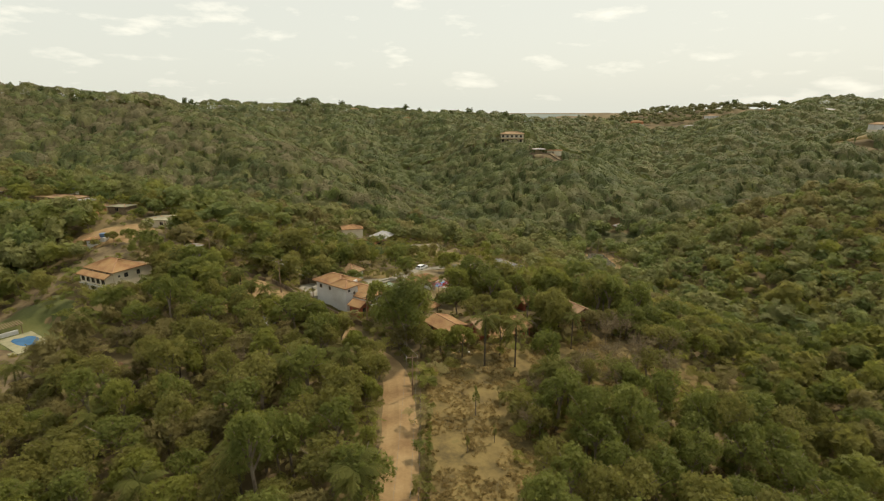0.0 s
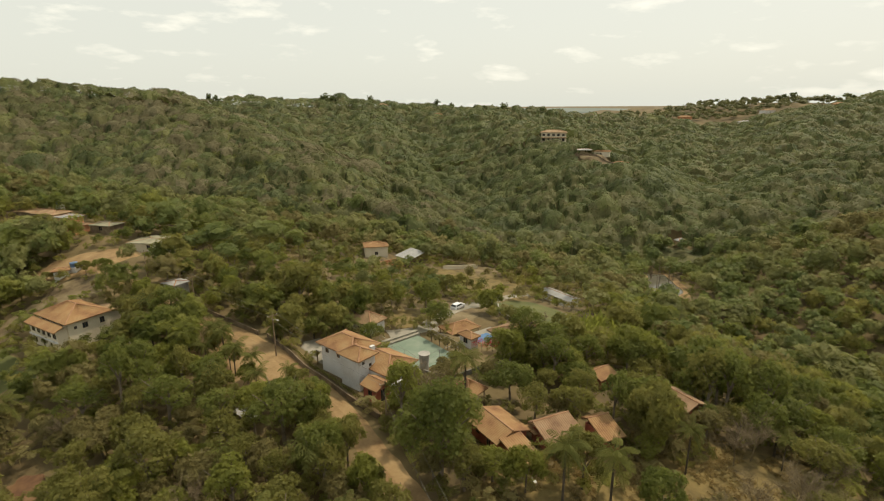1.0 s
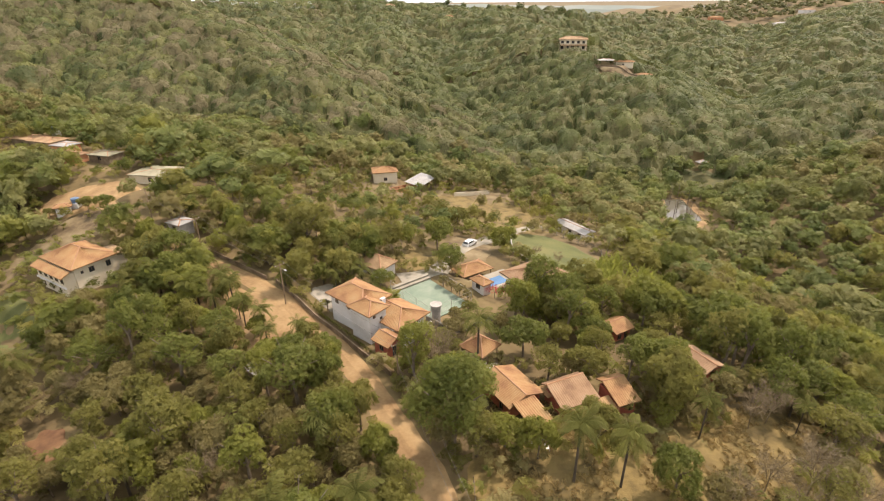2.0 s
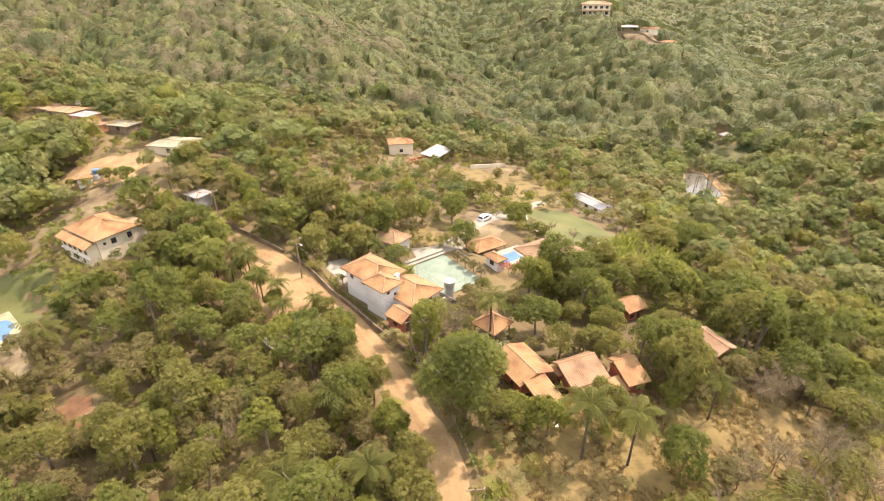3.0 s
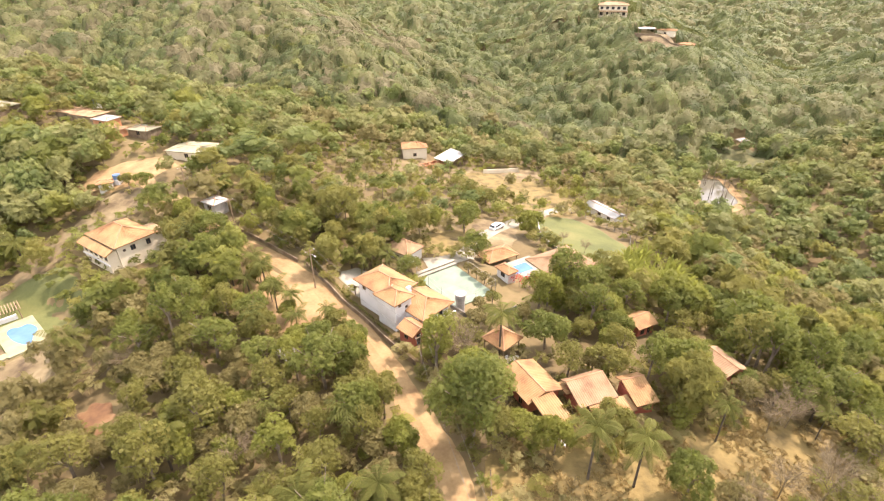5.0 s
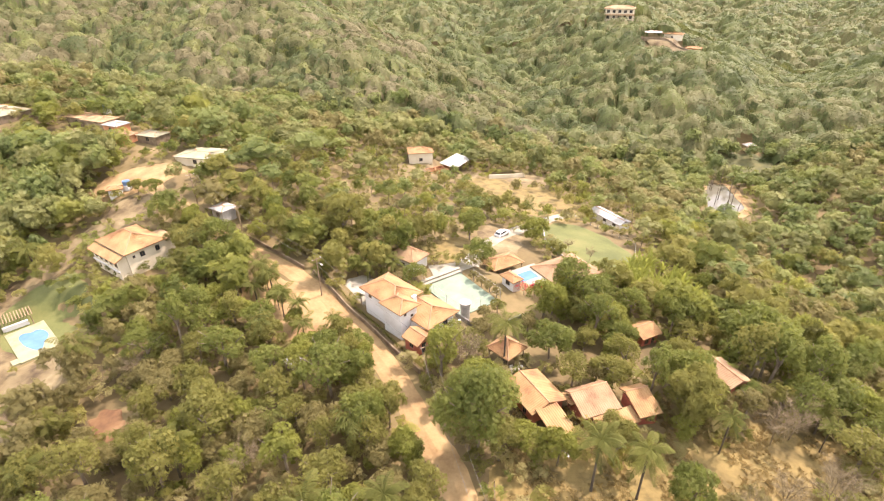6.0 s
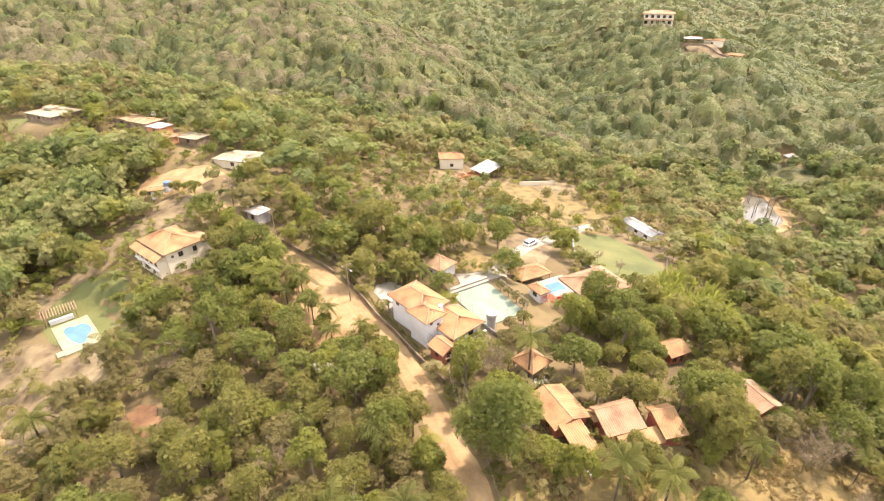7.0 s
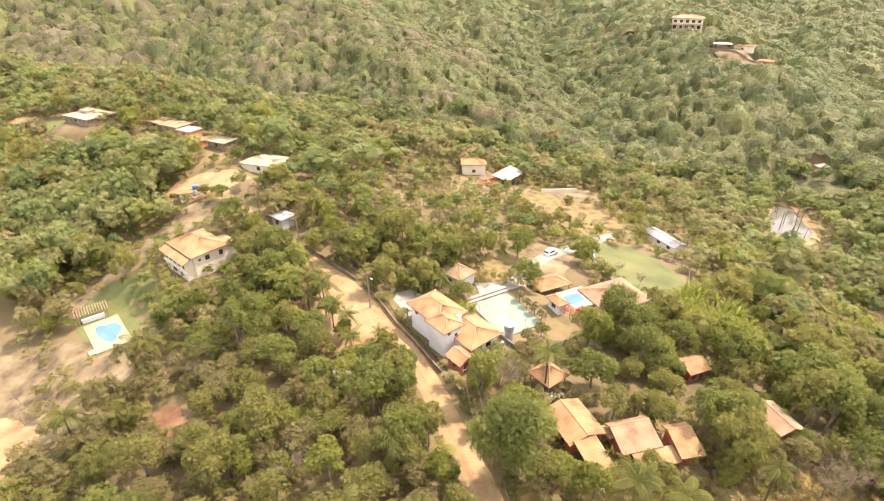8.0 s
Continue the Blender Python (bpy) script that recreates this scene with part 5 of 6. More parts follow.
# court, driveway, pools
c = thing("sports_court", "pale green sports court beside the white house", "court", -12.3, 118.2, -4.55, -47)
bm = bmesh.new()
box(bm, -5.6, 5.9, -4.2, 4.2, -0.3, 0.12)
part("slab", bm, M_COURT, c)
bm = bmesh.new()
box(bm, -6.3, -5.62, -4.4, 4.6, -0.3, 0.45)
box(bm, -7.0, -6.3, -4.4, 4.6, -0.3, 0.8)
part("bleacher", bm, M_CONCRETE, c, "pale stepped concrete seating")
DRIVE = spline([(-19, 125), (-13, 129), (-11.2, 135), (-9.3, 142), (-6.4, 149), (-2.5, 156), (6, 170), (14, 179)])
ribbon("driveway", DRIVE, 4.2, M_CONCRETE, 0.16, "pale concrete driveway", "driveway", 0.3)

t = thing("swimming_pool", "blue swimming pool in a pale stone deck", "pool", -87.6, 100.2, -9.6, -33)
bm = bmesh.new()
box(bm, -5.6, 5.6, -3.1, 3.1, -0.6, 0.25)
box(bm, 3.6, 5.2, -4.2, -3.1, -0.6, 0.2)
part("deck", bm, M_DECK, t, "pale yellowish stone deck")
bm = bmesh.new()
bmesh.ops.create_circle(bm, cap_ends=True, segments=40, radius=1)
for v in bm.verts:
    a = atan2(v.co.y, v.co.x)
    q = 1 + 0.16 * cos(3 * a + 0.6) + 0.06 * cos(5 * a)
    v.co = Vector((3.4 * q * cos(a) - 0.2, 2.0 * q * sin(a) + 0.3, 0.27))
part("water", bm, M_WATER, t, "clear blue pool water")
t = thing("swimming_pool", "small pool beside the pavilion in a white deck", "pool", -0.6, 128.2, gz(-0.6, 128.2), 38)
bm = bmesh.new()
box(bm, -5.6, 5.0, -3.2, 3.2, -0.6, 0.3)
part("deck", bm, M_CONCRETE, t)
bm = bmesh.new()
box(bm, -2.6, 2.6, -1.4, 1.4, 0.1, 0.32)
part("water", bm, M_WATER, t)

p = thing("pergola", "slatted wooden pergola over a white bar counter", "pergola", -94.4, 103.6, -9.6, 53)
posts(p, [(-2.6, -1.4), (2.6, -1.4), (-2.6, 1.4), (2.6, 1.4)], -0.4, 2.2)
for k in range(13):
    bm = bmesh.new()
    box(bm, -2.9 + 0.48 * k, -2.75 + 0.48 * k, -1.8, 1.8, 2.3, 2.42)
    part("slat", bm, M_WOOD, p)
bm = bmesh.new()
box(bm, -2.0, 2.0, -1.0, -0.4, -0.2, 1.0)
part("counter", bm, M_WHITE, p)

t = thing("water_tank", "round grey cement water tank", "water tank", -10.5, 110.4, -4.3, 0)
bm = bmesh.new()
tube(bm, [(0, 0, -0.2), (0, 0, 3.3)], [0.75, 0.75], 20)
part("column", bm, M_GREY, t)
bm = bmesh.new()
tube(bm, [(0, 0, 2.2), (0, 0, 3.25), (0, 0, 3.35), (0, 0, 3.5)], [0.82, 0.9, 1.0, 1.0], 20)
part("rim", bm, M_GREY, t)

# key palms and trees of the village
palm_a = palm("palm", 8.6, 2.8, 1, "tall palm with drooping fronds on dry grass", 17)
set_down(palm_a, 7.5, 79.3, 30)
for px, py, sc in [(12.6, 79.2, 0.95), (24.1, 87.7, 0.75), (38.1, 91.6, 0.55), (-3.4, 98.0, 1.05), (17.5, 69, 0.8)]:
    spread_copy(palm_a, px, py, 77 * px, sc)
palm_b = palm("palm", 3.6, 2.3, 2, "short bushy palm in the woods", 15)
set_down(palm_b, -47, 108, 10)
for px, py, sc in [(-101, 117, 1.4), (-58, 111, 1.1), (-51, 110, 1), (-32, 119, .9), (-38, 116, .9), (-112, 144, 1.3), (-68, 139, 1.2), (23, 94, 1.1), (39, 95, 1.1), (-25, 120, 1), (-48, 113.5, 1.2), (-52, 114.5, 1.2), (-26.8, 121, 1.1), (-29.5, 118.5, .9), (44, 92, 1), (40, 60, 1.1), (52, 78, 1.1), (48, 100, 1.1)]:
    spread_copy(palm_b, px, py, 77 * px, sc)
palm_c = palm("palm", 6.4, 2.9, 3, "feathery dark green palm rising out of the woods", 19, 0.04)
set_down(palm_c, -41.8, 75.3, 10)
for px, py, sc in [(-45.2, 59.4, 0.95), (-22.2, 68.6, 1.05), (-69.7, 76.3, 1), (-58.5, 71.2, 0.95), (-67.5, 91, 1.05), (-14.4, 71.5, 0.95), (-21.7, 48.2, 1.05), (-7.9, 43.7, 1.1), (-30.9, 45.6, 0.95), (20.9, 60.8, 1), (16.4, 69.5, 0.9), (-44.5, 109.5, 0.85), (-40.5, 104.5, 0.8), (-50, 107.5, 0.95), (-37.1, 103.7, 0.7), (-34.5, 98.6, 0.7), (-30.6, 101.8, 0.62), (-54.3, 104.1, 0.75)]:
    spread_copy(palm_c, px, py, 61 * px, sc)
YARD_TREES = [(3.4, 102.2, 4.3), (9.8, 112.8, 4.2), (7.4, 119.5, 3.4), (13.2, 107.5, 2.2), (22.5, 103.0, 3.0), (25.4, 114.4, 5.0), (21.5, 97.4, 3.6), (10.5, 83.2, 3.0), (3.8, 82.2, 2.5), (17.7, 77.9, 2.8),
              (-12.6, 97.6, 1.7), (5.5, 113.0, 2.4), (-13.2, 143.8, 3.6), (-9.7, 166.1, 3.2), (1.9, 148.4, 3.4), (-26.3, 128.1, 3.0), (8.9, 105.4, 2.2), (13.0, 103.2, 2.3), (16.2, 108.8, 1.6), (21.2, 91.4, 4.0), (10.8, 119.6, 3.0), (35.0, 108.1, 5.4), (-38.5, 131, 5.5), (-54.5, 117.5, 3.3), (-60, 120.5, 3.6), (-65, 124, 3.2), (-70, 127.5, 3.0), (-57, 114, 3.6), (-17.6, 85.0, 2.7), (-13.8, 79.0, 2.6), (-23.6, 90.6, 2.5), (-11.2, 71.5, 2.5), (-10.4, 65.0, 2.3), (-20.5, 82.5, 3.0), (-91.5, 140.2, 1.8), (-104.5, 149.5, 2.4), (-86, 139, 2.2), (-99.5, 138.2, 1.4), (-47, 101, 3.2), (-42.6, 99.6, 3.0), (-39, 96.5, 3.0), (-33, 96.2, 2.4), (-29.5, 96, 2.5), (-26.4, 94.2, 2.4), (-52.5, 104.5, 3.0), (-42.2, 106.4, 2.1), (-46.4, 111.4, 2.2), (-37.6, 102.4, 1.9), (-25.4, 97.6, 2.3), (-29.0, 100.4, 2.2), (-23.4, 93.8, 2.3)]
yard_kinds = [("green", 7.0, 3.6), ("olive", 6.4, 3.6), ("lime", 6.0, 3.4)]
yard_protos = [tree("tree", h, rx, sp, 1800, 0.31, 400 + i, {"green": "full deep green", "olive": "full olive green", "lime": "full yellowish green"}[sp] + " tree among the cottages", 9, -0.7) for i, (sp, h, rx) in enumerate(yard_kinds)]
for i, (px, py, pr) in enumerate(YARD_TREES):
    p, sc = yard_protos[i % 3], pr / 3.6
    if i < 3:
        set_down(p, px, py, 40 * i, sc)
        p["group"] = "trees among the cottages"
    else:
        c = spread_copy(p, px, py, 67 * i, sc)
        # the trees before the cottages are tall, with bare trunks
        c.scale = (sc, sc, sc * (1.45 if py < 95 else 1.12))
big = tree("tree", 14.5, 5.6, "green", 4600, 0.30, 300, "large dense green tree beside the road bend", 11, -0.8)
set_down(big, -6.0, 82.0, 0)
garden = [("lime", 4.6, 2.2), ("dry", 4.4, 2.0), ("olive", 4.0, 2.1)]
garden_protos = [tree("tree", h, rx, sp, 900, 0.22, 420 + i, {"lime": "yellowish green", "dry": "thin brown", "olive": "dusty olive"}[sp] + " garden tree beside the house terrace", 9, -0.7) for i, (sp, h, rx) in enumerate(garden)]
for i, (px, py, sc) in enumerate([(-11.0, 100.6, 0.95), (-7.2, 104.6, 0.9), (-8.8, 101.6, 1.0), (-11.6, 104.4, 0.7), (-5.8, 107.4, 0.8), (-6.6, 100.4, 0.8), (-12.6, 96.0, 0.9), (-7.4, 110.2, 0.7), (-5.2, 113.2, 0.7), (-10.2, 122.8, 0.55), (-8.6, 121.2, 0.5), (-7.0, 119.6, 0.6), (-5.6, 117.8, 0.55), (28.8, 93.4, 1.0), (31.2, 96.0, 0.9), (25.6, 93.6, 0.8)]):
    if i < 3:
        set_down(garden_protos[i], px, py, 50 * i, sc)
    else:
        spread_copy(garden_protos[(i + (i > 8)) % 3 if i < 9 else 1], px, py, 71 * i, sc)
bt = bare_tree("tree", 9.0, 5, "pale leafless tree beside the white house")
set_down(bt, -9.0, 96.0, 0)
for px, py, sc in [(24.1, 78.1, .65), (31.5, 90.8, .75), (34.5, 92.5, .8), (34, 81.6, .85), (36, 84.5, .7), (29, 81, .7), (42.3, 88.3, .8), (30.5, 77, .75), (38.5, 79.5, .8), (20, 72, .75), (14.5, 68, .6), (12, 60, .6), (27, 72, .8), (-26, 62, .7), (-58, 90, .6), (-33, 76, .7), (13.6, 140.8, .42), (9.4, 145.5, .38), (-84, 79, .45), (-90, 83, .4), (-72, 82, .5)]:
    spread_copy(bt, px, py, 50 * px, sc)

# joined palms of the valley and the near slopes
r = np.random.default_rng(61)
x, y = sow(-150, 230, 60, 330, 11, 62, 0.9, 5)
keep = free(x, y, 2.0) & (r.random(len(x)) < 0.30)
x, y = x[keep], y[keep]
pz = ground(x, y)
frond_sets = [palm_fronds(np.random.default_rng(70 + k), 13, 2.5, 1.0, 6) for k in range(4)]
pts = []
for i in range(len(x)):
    f, a, sc = frond_sets[i % 4], 2 * pi * r.random(), 0.8 + 0.4 * r.random()
    c, sn = cos(a), sin(a)
    q = np.stack([(f[:, 0] * c - f[:, 1] * sn) * sc + x[i], (f[:, 0] * sn + f[:, 1] * c) * sc + y[i], f[:, 2] * sc + pz[i] + 5.4 + 2.0 * r.random()], 1)
    pts.append(q)
tagged(new("woods_palms", quads_mesh("woods_palms", np.concatenate(pts), LEAF["palm"])), "feathery palms rising from the woods", "palms", kind="stuff")


# ---- street things
def street_pole(x, y, hgt, turn, lamp=False):
    ob = thing("utility_pole", "grey concrete utility pole with a crossarm beside the road", "utility pole", x, y, gz(x, y), turn, "utility poles along the road")
    bm = bmesh.new()
    tube(bm, [(0, 0, -0.4), (0, 0, hgt)], [0.13, 0.08], 8)
    part("mast", bm, M_WOOD, ob)
    bm = bmesh.new()
    box(bm, -0.9, 0.9, -0.05, 0.05, hgt - 0.5, hgt - 0.38)
    part("crossarm", bm, M_WOOD, ob)
    for k in (-0.8, 0, 0.8):
        bm = bmesh.new()
        tube(bm, [(k, 0, hgt - 0.38), (k, 0, hgt - 0.2)], [0.05, 0.035], 6)
        part("insulator", bm, M_WHITE, ob)
    if lamp:
        bm = bmesh.new()
        tube(bm, [(0, 0, hgt - 1.2), (0, -0.8, hgt - 0.8), (0, -1.5, hgt - 0.75)], [0.035, 0.03, 0.03], 6)
        part("lamp_arm", bm, M_GREY, ob)
        bm = bmesh.new()
        box(bm, -0.12, 0.12, -1.95, -1.4, hgt - 0.82, hgt - 0.7)
        part("lamp_head", bm, M_GREY, ob)
    return ob


POLES = [(-3.0, 28.0, 7.4, 5), (-4.0, 69.5, 6.6, 10), (-14.2, 93.6, 7.2, 45), (-36.3, 111.2, 8.0, 50), (-58.5, 126.5, 7.6, 60), (-75.0, 137.5, 7.4, 55)]
for i, (px, py, ph, pt) in enumerate(POLES):
    street_pole(px, py, ph, pt, i == 3)
for (ax, ay, ah, at_), (bx, by, bh, bt_) in zip(POLES, POLES[1:]):
    w = thing("overhead_line", "slack electric wires between poles over the road", "wire", ax, ay, gz(ax, ay) + ah)
    for k in (-0.8, 0.8):
        a = Vector((k * cos(radians(at_)), k * sin(radians(at_)), -0.2))
        b = Vector((bx - ax + k * cos(radians(bt_)), by - ay + k * sin(radians(bt_)), gz(bx, by) + bh - gz(ax, ay) - ah - 0.2))
        bm = bmesh.new()
        tube(bm, [a.lerp(b, t / 12) - Vector((0, 0, 0.8 * sin(pi * t / 12))) for t in range(13)], [0.014] * 13, 4)
        part("wire", bm, M_WIRE, w)


def hedge(pts, hgt, width, species, seed, label):
    line = spline(pts, 0.7)
    r = np.random.default_rng(seed)
    out = []
    for p in line:
        q = leaf_cloud(r, 34, 0.16, width * 0.6, hgt * 0.5, 3)
        out.append(q + np.array([p.x, p.y, gz(p.x, p.y) + hgt * 0.45]))
    ob = thing("hedge", label, "hedge", 0, 0, 0)
    c = new("leaves", quads_mesh("leaves", np.concatenate(out), LEAF[species]))
    c.parent = ob
    return ob


ROADSIDE = [(-40.5, 118), (-33, 111), (-26.5, 105.4), (-20.5, 99.6), (-15.5, 95.2)]
wall_line("garden_wall", ROADSIDE, 0.9, 0.2, M_EARTH_AND_SHADE_WALL, "stained plastered garden wall along the dirt road")
hedge([(x + 0.7, y + 0.6) for x, y in ROADSIDE], 1.2, 0.6, "olive", 81, "clipped hedge behind the garden wall")
wall_line("garden_wall", [(-58, 127.2), (-49, 122.5), (-42.5, 118.8)], 0.8, 0.2, M_EARTH_AND_SHADE_WALL, "low plastered wall beside the dirt road")
wall_line("field_wall", [(-13, 208), (-6, 212), (-0.8, 216)], 1.5, 0.25, M_CREAM, "pale boundary wall of a sandy plot")
wall_line("retaining_wall", [(-12.2, 111), (-7.5, 107), (-1, 112.5)], 0.9, 0.25, M_CEMENT, "weathered retaining wall below the court")
wall_line("lawn_wall", [(4.2, 158), (4.6, 148), (8.5, 139)], 0.8, 0.25, M_GREY, "low wall at the edge of the lawn")
hedge([(-186, 160), (-176, 163), (-166, 167)], 2.2, 1.2, "green", 82, "tall dark green boundary hedge")

hedge([(-1.3, 44), (-1.2, 52), (-1.3, 60), (-1.5, 66)], 0.7, 0.7, "lime", 83, "green weedy verge along the dirt road")

# fence round the lawn
for a, b in (((10.5, 176), (27, 158)), ((27, 158), (23.5, 142))):
    f = thing("fence", "white post and rail fence beside the lawn", "fence", 0, 0, 0)
    n = 10
    for k in range(n + 1):
        t = k / n
        px, py = a[0] + (b[0] - a[0]) * t, a[1] + (b[1] - a[1]) * t
        bm = bmesh.new()
        tube(bm, [(px, py, gz(px, py) - 0.2), (px, py, gz(px, py) + 1.3)], [0.08, 0.08], 5)
        part("post", bm, M_CONCRETE, f)
    for hh in (0.5, 1.1):
        bm = bmesh.new()
        pts = [(a[0] + (b[0] - a[0]) * k / 8, a[1] + (b[1] - a[1]) * k / 8) for k in range(9)]
        tube(bm, [(px, py, gz(px, py) + hh) for px, py in pts], [0.045] * 9, 4)
        part("rail", bm, M_CONCRETE, f)

# court fence and lines
f = thing("court_fence", "thin metal net fence round the court", "fence", -12.3, 118.2, -4.45, -47)
for px, py in [(-6.0, -4.5), (-2, -4.5), (2, -4.5), (6.1, -4.5), (6.1, 0), (6.1, 4.5), (2, 4.5), (-2, 4.5)]:
    bm = bmesh.new()
    tube(bm, [(px, py, 0), (px, py, 2.6)], [0.04, 0.04], 5)
    part("post", bm, M_GREY, f)
for a, b in (((-6, -4.5), (6.1, -4.5)), ((6.1, -4.5), (6.1, 4.5)), ((6.1, 4.5), (-2, 4.5))):
    for hh in (0.9, 1.75, 2.6):
        bm = bmesh.new()
        tube(bm, [(*a, hh), (*b, hh)], [0.02, 0.02], 4)
        part("rail", bm, M_GREY, f)


# parked car
def car(x, y, z, turn):
    ob = thing("car", "small white hatchback parked on the driveway", "car", x, y, z, turn)
    bm = bmesh.new()
    prof = [(-2.0, 0.35), (-2.05, 0.75), (-1.9, 0.95), (-1.45, 1.42), (0.35, 1.45), (1.05, 0.98), (1.85, 0.85), (2.05, 0.6), (2.0, 0.32)]
    sides = []
    for sg in (-1, 1):
        sides.append([bm.verts.new((px, sg * (0.82 if pz_ < 1.1 else 0.66), pz_)) for px, pz_ in prof])
    for k in range(len(prof) - 1):
        bm.faces.new((sides[0][k], sides[0][k + 1], sides[1][k + 1], sides[1][k]))
    bm.faces.new((sides[0][-1], sides[0][0], sides[1][0], sides[1][-1]))
    bm.faces.new(sides[0][::-1])
    bm.faces.new(sides[1])
    bmesh.ops.bevel(bm, geom=bm.edges[:], offset=0.05, segments=2, affect="EDGES")
    body = part("body", bm, M_PAINT_CAR, ob)
    for name, a, b, c, d in (("windscreen", (0.45, -0.6, 1.40), (0.45, 0.6, 1.40), (1.02, 0.72, 1.03), (1.02, -0.72, 1.03)), ("rear_window", (-1.52, 0.6, 1.38), (-1.52, -0.6, 1.38), (-1.88, -0.7, 1.0), (-1.88, 0.7, 1.0)),
                             ("side_window", (-1.3, -0.70, 1.36), (0.3, -0.70, 1.36), (0.85, -0.82, 1.03), (-1.6, -0.82, 1.03)), ("side_window", (0.3, 0.70, 1.36), (-1.3, 0.70, 1.36), (-1.6, 0.82, 1.03), (0.85, 0.82, 1.03))):
        bm = bmesh.new()
        mid = Vector((0, 0, 0.9))
        vs = [bm.verts.new(Vector(p) + (Vector(p) - mid).normalized() * 0.03) for p in (a, b, c, d)]
        low = [bm.verts.new(Vector(p) - (Vector(p) - mid).normalized() * 0.03) for p in (a, b, c, d)]
        bm.faces.new(vs)
        bm.faces.new(low[::-1])
        for k in range(4):
            bm.faces.new((vs[k], low[k], low[(k + 1) % 4], vs[(k + 1) % 4]))
        part(name, bm, M_GLASS, body)
    for px in (-1.25, 1.25):
        for sg in (-1, 1):
            bm = bmesh.new()
            tube(bm, [(px, sg * 0.62, 0.3), (px, sg * 0.84, 0.3)], [0.31, 0.31], 16)
            wheel = part("wheel", bm, M_RUBBER, ob)
            bm = bmesh.new()
            tube(bm, [(px, sg * 0.80, 0.3), (px, sg * 0.855, 0.3)], [0.19, 0.19], 12)
            part("rim", bm, M_SHEET, wheel)
    return ob


car(-6.0, 150.2, gz(-6.0, 150.2) + 0.2, 55)


# tanks on stands
def roof_tank(x, y, z, r, hgt, label):
    ob = thing("water_tank", label, "water tank", x, y, z)
    bm = bmesh.new()
    box(bm, -r, r, -r, r, -0.6, 1.6)
    part("stand", bm, M_WHITE, ob)
    bm = bmesh.new()
    tube(bm, [(0, 0, 1.6), (0, 0, 1.6 + hgt), (0, 0, 1.75 + hgt), (0, 0, 1.9 + hgt)], [r * 0.85, r, r * 0.95, r * 0.3], 18)
    part("tank", bm, M_TANK, ob, "blue plastic tank with a lid")


roof_tank(-95.2, 141.6, gz(-95.2, 141.6), 0.9, 0.9, "blue water tank on a white masonry stand")
roof_tank(-129.5, 181.5, gz(-129.5, 181.5) + 2.2, 0.9, 0.9, "blue water tank on a tall stand")

# low tarpaulin shelter among the trees left of the road
t = thing("shelter", "low work shelter of weathered boards and pale sheets", "shelter", -34.0, 93.4, gz(-34, 93.4), -35)
slope_roof(t, [((-1.8, 1.1, 2.0), (1.4, 1.1, 2.0), (1.4, -1.1, 1.7), (-1.8, -1.1, 1.7))], M_GREY, thick=0.06)
bm = bmesh.new()
box(bm, 1.5, 2.2, -0.9, 0.9, 1.5, 1.56)
part("sheet", bm, M_SHEET, t, "pale metal sheet")
posts(t, [(-2.0, -1.2), (-2.0, 1.2), (2.2, -1.2), (2.2, 1.2)], -0.2, 1.8, 0.06)


# plastic chairs under the gazebo
def plastic_chair(x, y, z, turn):
    ob = thing("plastic_chair", "white plastic garden chair under the gazebo", "chair", x, y, z, turn, "white chairs by the gazebo")
    for name, b in (("seat", (-0.25, 0.25, -0.25, 0.25, 0.42, 0.47)), ("backrest", (-0.25, 0.25, 0.22, 0.27, 0.47, 0.95))):
        bm = bmesh.new()
        box(bm, *b)
        bmesh.ops.bevel(bm, geom=bm.edges[:], offset=0.015, segments=1, affect="EDGES")
        part(name, bm, M_WHITE, ob)
    for px in (-0.22, 0.22):
        for py in (-0.22, 0.22):
            bm = bmesh.new()
            tube(bm, [(px * 1.15, py * 1.15, 0), (px, py, 0.42)], [0.025, 0.03], 5)
            part("leg", bm, M_WHITE, ob)
    return ob


ch = plastic_chair(-2.2, 98.2, -4.0, 30)
for px, py, tt in [(-1.4, 98.6, 200), (-0.8, 98.9, 90), (-1.9, 97.6, 160), (3.5, 84.0, 40), (5.0, 83.6, 100)]:
    copy_thing(ch, pose(px, py, gz(px, py) if py < 90 else -4.0, 0, 0, tt))
tb = thing("plastic_table", "white plastic table under the gazebo", "table", -1.5, 98.0, -4.0)
bm = bmesh.new()
box(bm, -0.45, 0.45, -0.45, 0.45, 0.70, 0.74)
part("tabletop", bm, M_WHITE, tb)
for px in (-0.38, 0.38):
    for py in (-0.38, 0.38):
        bm = bmesh.new()
        tube(bm, [(px, py, 0), (px, py, 0.7)], [0.03, 0.03], 5)
        part("leg", bm, M_WHITE, tb)

# flowering shrubs, banana clump, cypress
for px, py, sc, k in [(-0.6, 120.6, 1.4, 0), (1.4, 121.2, 1.3, 1), (-12.2, 92.6, 0.9, 2), (3.2, 122.2, 1.1, 3)]:
    ob = thing("bougainvillea", "red flowering bougainvillea bush", "shrub", px, py, gz(px, py))
    bm = bmesh.new()
    limbs(bm, 1.8 * sc, 0.8 * sc, np.random.default_rng(90 + k), 4, 0.06)
    part("stems", bm, M_BARK, ob)
    c = new("crown", quads_mesh("crown", leaf_cloud(np.random.default_rng(91 + k), 340, 0.13, 1.3 * sc, 0.9 * sc, 5) + np.array([0, 0, 1.2 * sc]), LEAF["red" if k != 2 else "dry"]))
    c.parent = ob


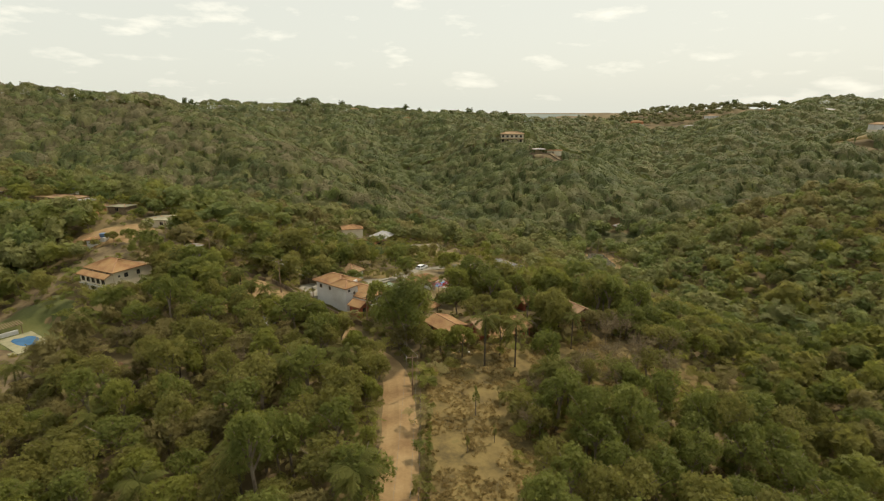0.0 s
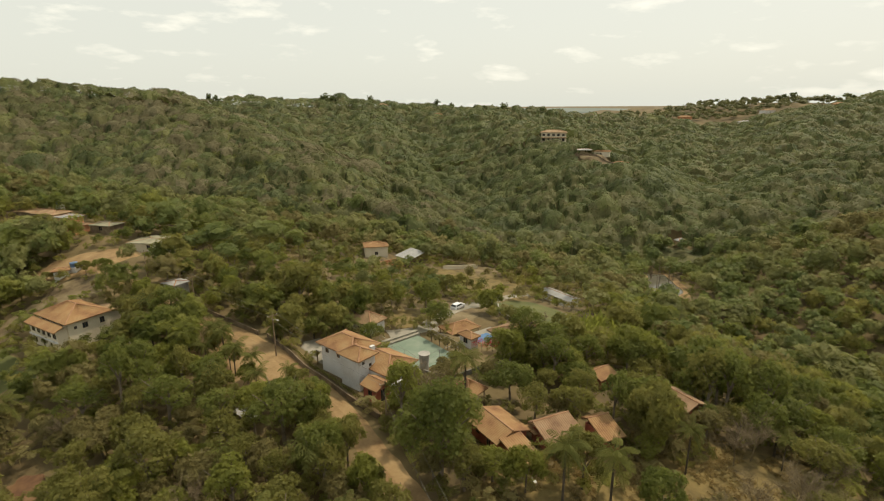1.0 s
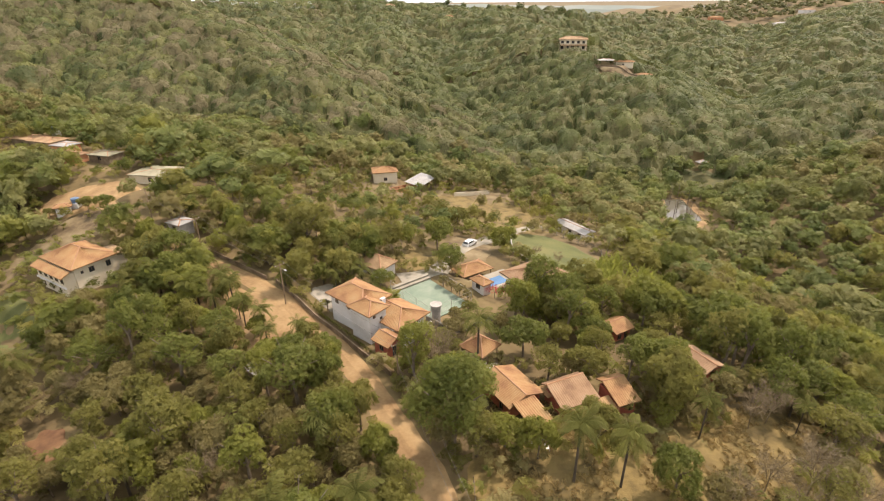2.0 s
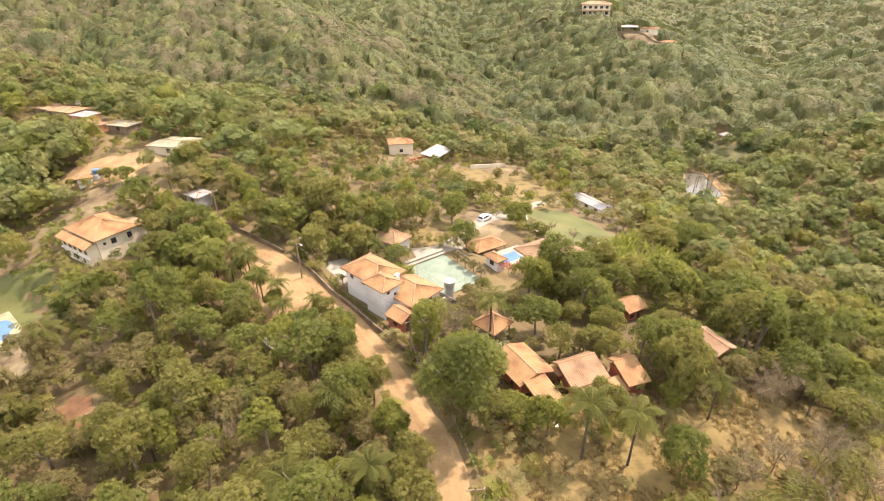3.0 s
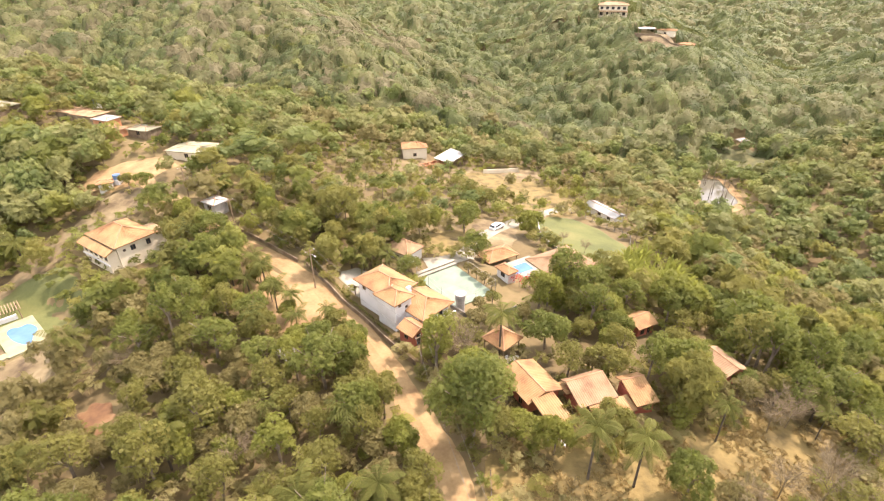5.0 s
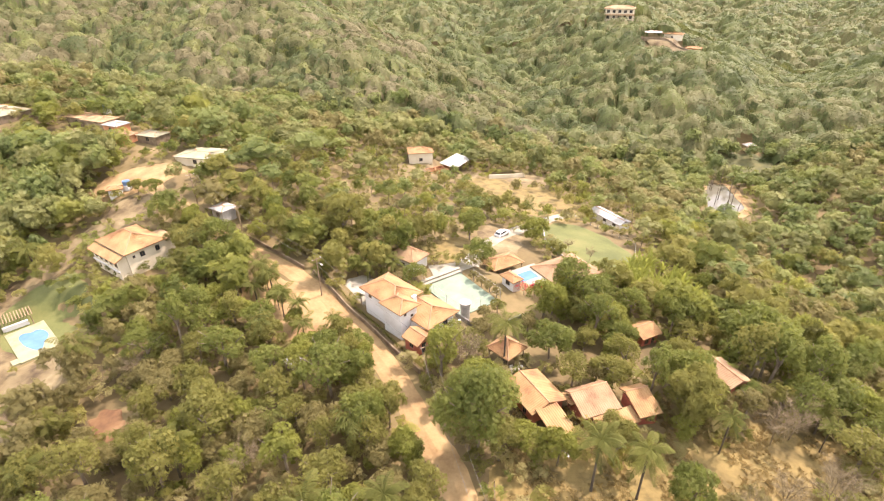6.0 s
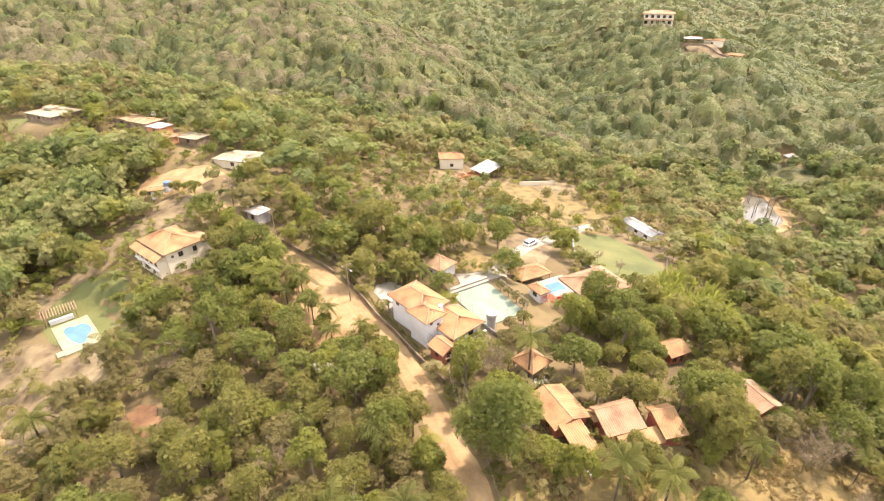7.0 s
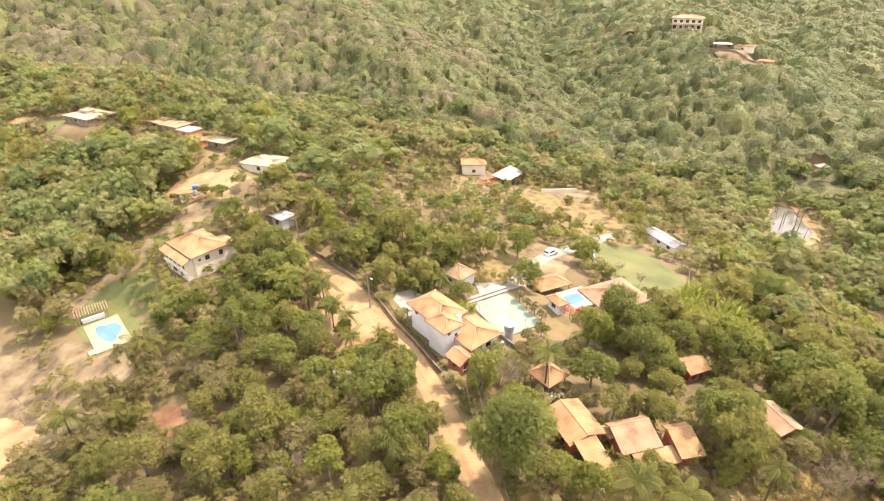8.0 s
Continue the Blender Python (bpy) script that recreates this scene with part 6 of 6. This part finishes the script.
def banana(x, y, hgt, seed):
    r = np.random.default_rng(seed)
    ob = thing("banana_plant", "yellowish green banana plant with torn upright leaves", "banana plant", x, y, gz(x, y), 0, "banana grove")
    bm = bmesh.new()
    tube(bm, [(0, 0, -0.2), (0, 0, hgt * 0.5)], [0.13, 0.08], 6)
    part("stem", bm, LEAF["banana"], ob)
    out = []
    for k in range(13):
        a, L, up = 2.4 * k + r.random(), hgt * (0.55 + 0.25 * r.random()), 1.45 - 0.06 * k
        d, sd = Vector((cos(a), sin(a), 0)), Vector((-sin(a), cos(a), 0))
        def at(t):
            return d * L * t * (0.35 + 0.03 * k) + Vector((0, 0, hgt * 0.4 + L * (up * t - 0.55 * t * t)))
        for i in range(6):
            p, q = at(i / 6), at((i + 0.9) / 6)
            w0, w1 = 0.21 * sin(pi * (0.08 + 0.84 * i / 6)), 0.21 * sin(pi * (0.08 + 0.84 * (i + 1) / 6))
            for sg in (-1, 1):
                out += [p, p + sd * sg * w0 - Vector((0, 0, 0.08)), q + sd * sg * w1 - Vector((0, 0, 0.1)), q]
    c = new("leaves", quads_mesh("leaves", np.array([tuple(v) for v in out]), LEAF["banana"]))
    c.parent = ob
    return ob


bananas = [banana(22 + 3 * k, 128 + 2 * k, 4.2 + 0.4 * k, 95 + k) for k in range(3)]
r = np.random.default_rng(99)
for k in range(62):
    a, q = 2 * pi * r.random(), r.random() ** 0.5
    px, py = 25 + 8.0 * q * cos(a), 130 + 8.5 * q * sin(a)
    spread_copy(bananas[k % 3], px, py, 360 * r.random(), 0.85 + 0.4 * r.random())

cy = thing("cypress", "slender dark green cypress in the dry field", "tree", 5.1, 64.3, gz(5.1, 64.3))
bm = bmesh.new()
tube(bm, [(0, 0, -0.2), (0, 0, 3.8)], [0.1, 0.04], 6)
part("trunk", bm, M_BARK, cy)
lc = leaf_cloud(np.random.default_rng(88), 380, 0.16, 0.9, 2.4, 4) * np.array([0.6, 0.6, 1.0]) + np.array([0, 0, 2.6])
c = new("crown", quads_mesh("crown", lc, LEAF["green"]))
c.parent = cy
for px, py in [(7.2, 58.5), (3.6, 56.0)]:
    spread_copy(cy, px, py, 40, 0.55)

# far houses on the ridge and the plateau
FAR_HOUSES = [(-222, 545, 14, 8), (-100, 598, 12, 7), (-38, 560, 10, 6), (150, 700, 14, 8), (185, 720, 12, 8), (250, 690, 16, 9), (300, 640, 22, 10), (345, 690, 16, 9), (395, 640, 18, 9), (420, 590, 18, 10), (305, 372, 13, 7), (85, 640, 10, 7), (-305, 430, 12, 7)]
for k, (px, py, L, W) in enumerate(FAR_HOUSES):
    ob = pavilion("house", px, py, gz(px, py) + 2.5, 17 * k % 40 - 20, ("cream", "white", "clay red")[k % 3] + " house on the far wooded ridge", L, W, 3.6, 1.5, (M_SHEET, M_TILE_PALE, M_TILE)[k % 3], "house", (M_CREAM, M_WHITE, M_BRICK)[k % 3])
    bm = bmesh.new()
    box(bm, -L / 2, L / 2, -W / 2, W / 2, -4.0, 0)
    part("plinth", bm, M_CREAM, ob)

# field fence along the road, dead trunks in the pond, distance
f = thing("fence", "weathered wooden post and wire fence along the road", "fence", 0, 0, 0)
fence_line = [(-2.0 - 0.03 * (y - 45) - 0.0016 * max(0, y - 60) ** 2, y) for y in np.arange(42, 80, 2.4)]
r = np.random.default_rng(120)
for px, py in fence_line:
    bm = bmesh.new()
    px, py = float(px), float(py)
    tube(bm, [(px, py, gz(px, py) - 0.2), (px + 0.08 * (r.random() - 0.5), py, gz(px, py) + 1.35)], [0.07, 0.055], 5)
    part("post", bm, M_WOOD, f)
for hh in (0.5, 0.9, 1.25):
    bm = bmesh.new()
    tube(bm, [(float(px), float(py), gz(px, py) + hh) for px, py in fence_line], [0.012] * len(fence_line), 3)
    part("wire", bm, M_WIRE, f)

r = np.random.default_rng(121)
for k in range(11):
    px, py = 66 + 10 * r.random(), 212 + 28 * r.random()
    ob = thing("dead_trunk", "bare dead tree trunk standing in the pond", "dead tree", px, py, gz(px, py), 0, "dead trunks in the pond")
    bm = bmesh.new()
    hgt = 4 + 5 * r.random()
    tube(bm, [(0, 0, -0.5), (0.2 * r.random(), 0.2 * r.random(), hgt * 0.5), (0.5 * r.random(), 0.3 * r.random(), hgt)], [0.16, 0.11, 0.04], 5)
    part("trunk", bm, M_BARK, ob)
    bm = bmesh.new()
    tube(bm, [(0.1, 0.1, hgt * 0.6), (0.9, 0.4, hgt * 0.8)], [0.05, 0.02], 4)
    part("branch", bm, M_BARK, ob)

bm = bmesh.new()
rows = []
for k in range(161):
    px = -1500 + 3600 * k / 160
    py = 1500 + 250 * sin(k * 0.05)
    top = 31 + 7 * noise.noise((k * 0.11, 0.3, 0)) + 2.0 * noise.noise((k * 0.9, 4.0, 0))
    rows.append([bm.verts.new((px, py - 160, -20)), bm.verts.new((px, py - 60, top * 0.75)), bm.verts.new((px, py, top)), bm.verts.new((px, py + 200, 0))])
for a, b in zip(rows, rows[1:]):
    for k in range(3):
        bm.faces.new((a[k], b[k], b[k + 1], a[k + 1]))
# horizon hills; their haze is in the material's base colour
me = bpy.data.meshes.new("backdrop_hills")
bm.to_mesh(me)
bm.free()
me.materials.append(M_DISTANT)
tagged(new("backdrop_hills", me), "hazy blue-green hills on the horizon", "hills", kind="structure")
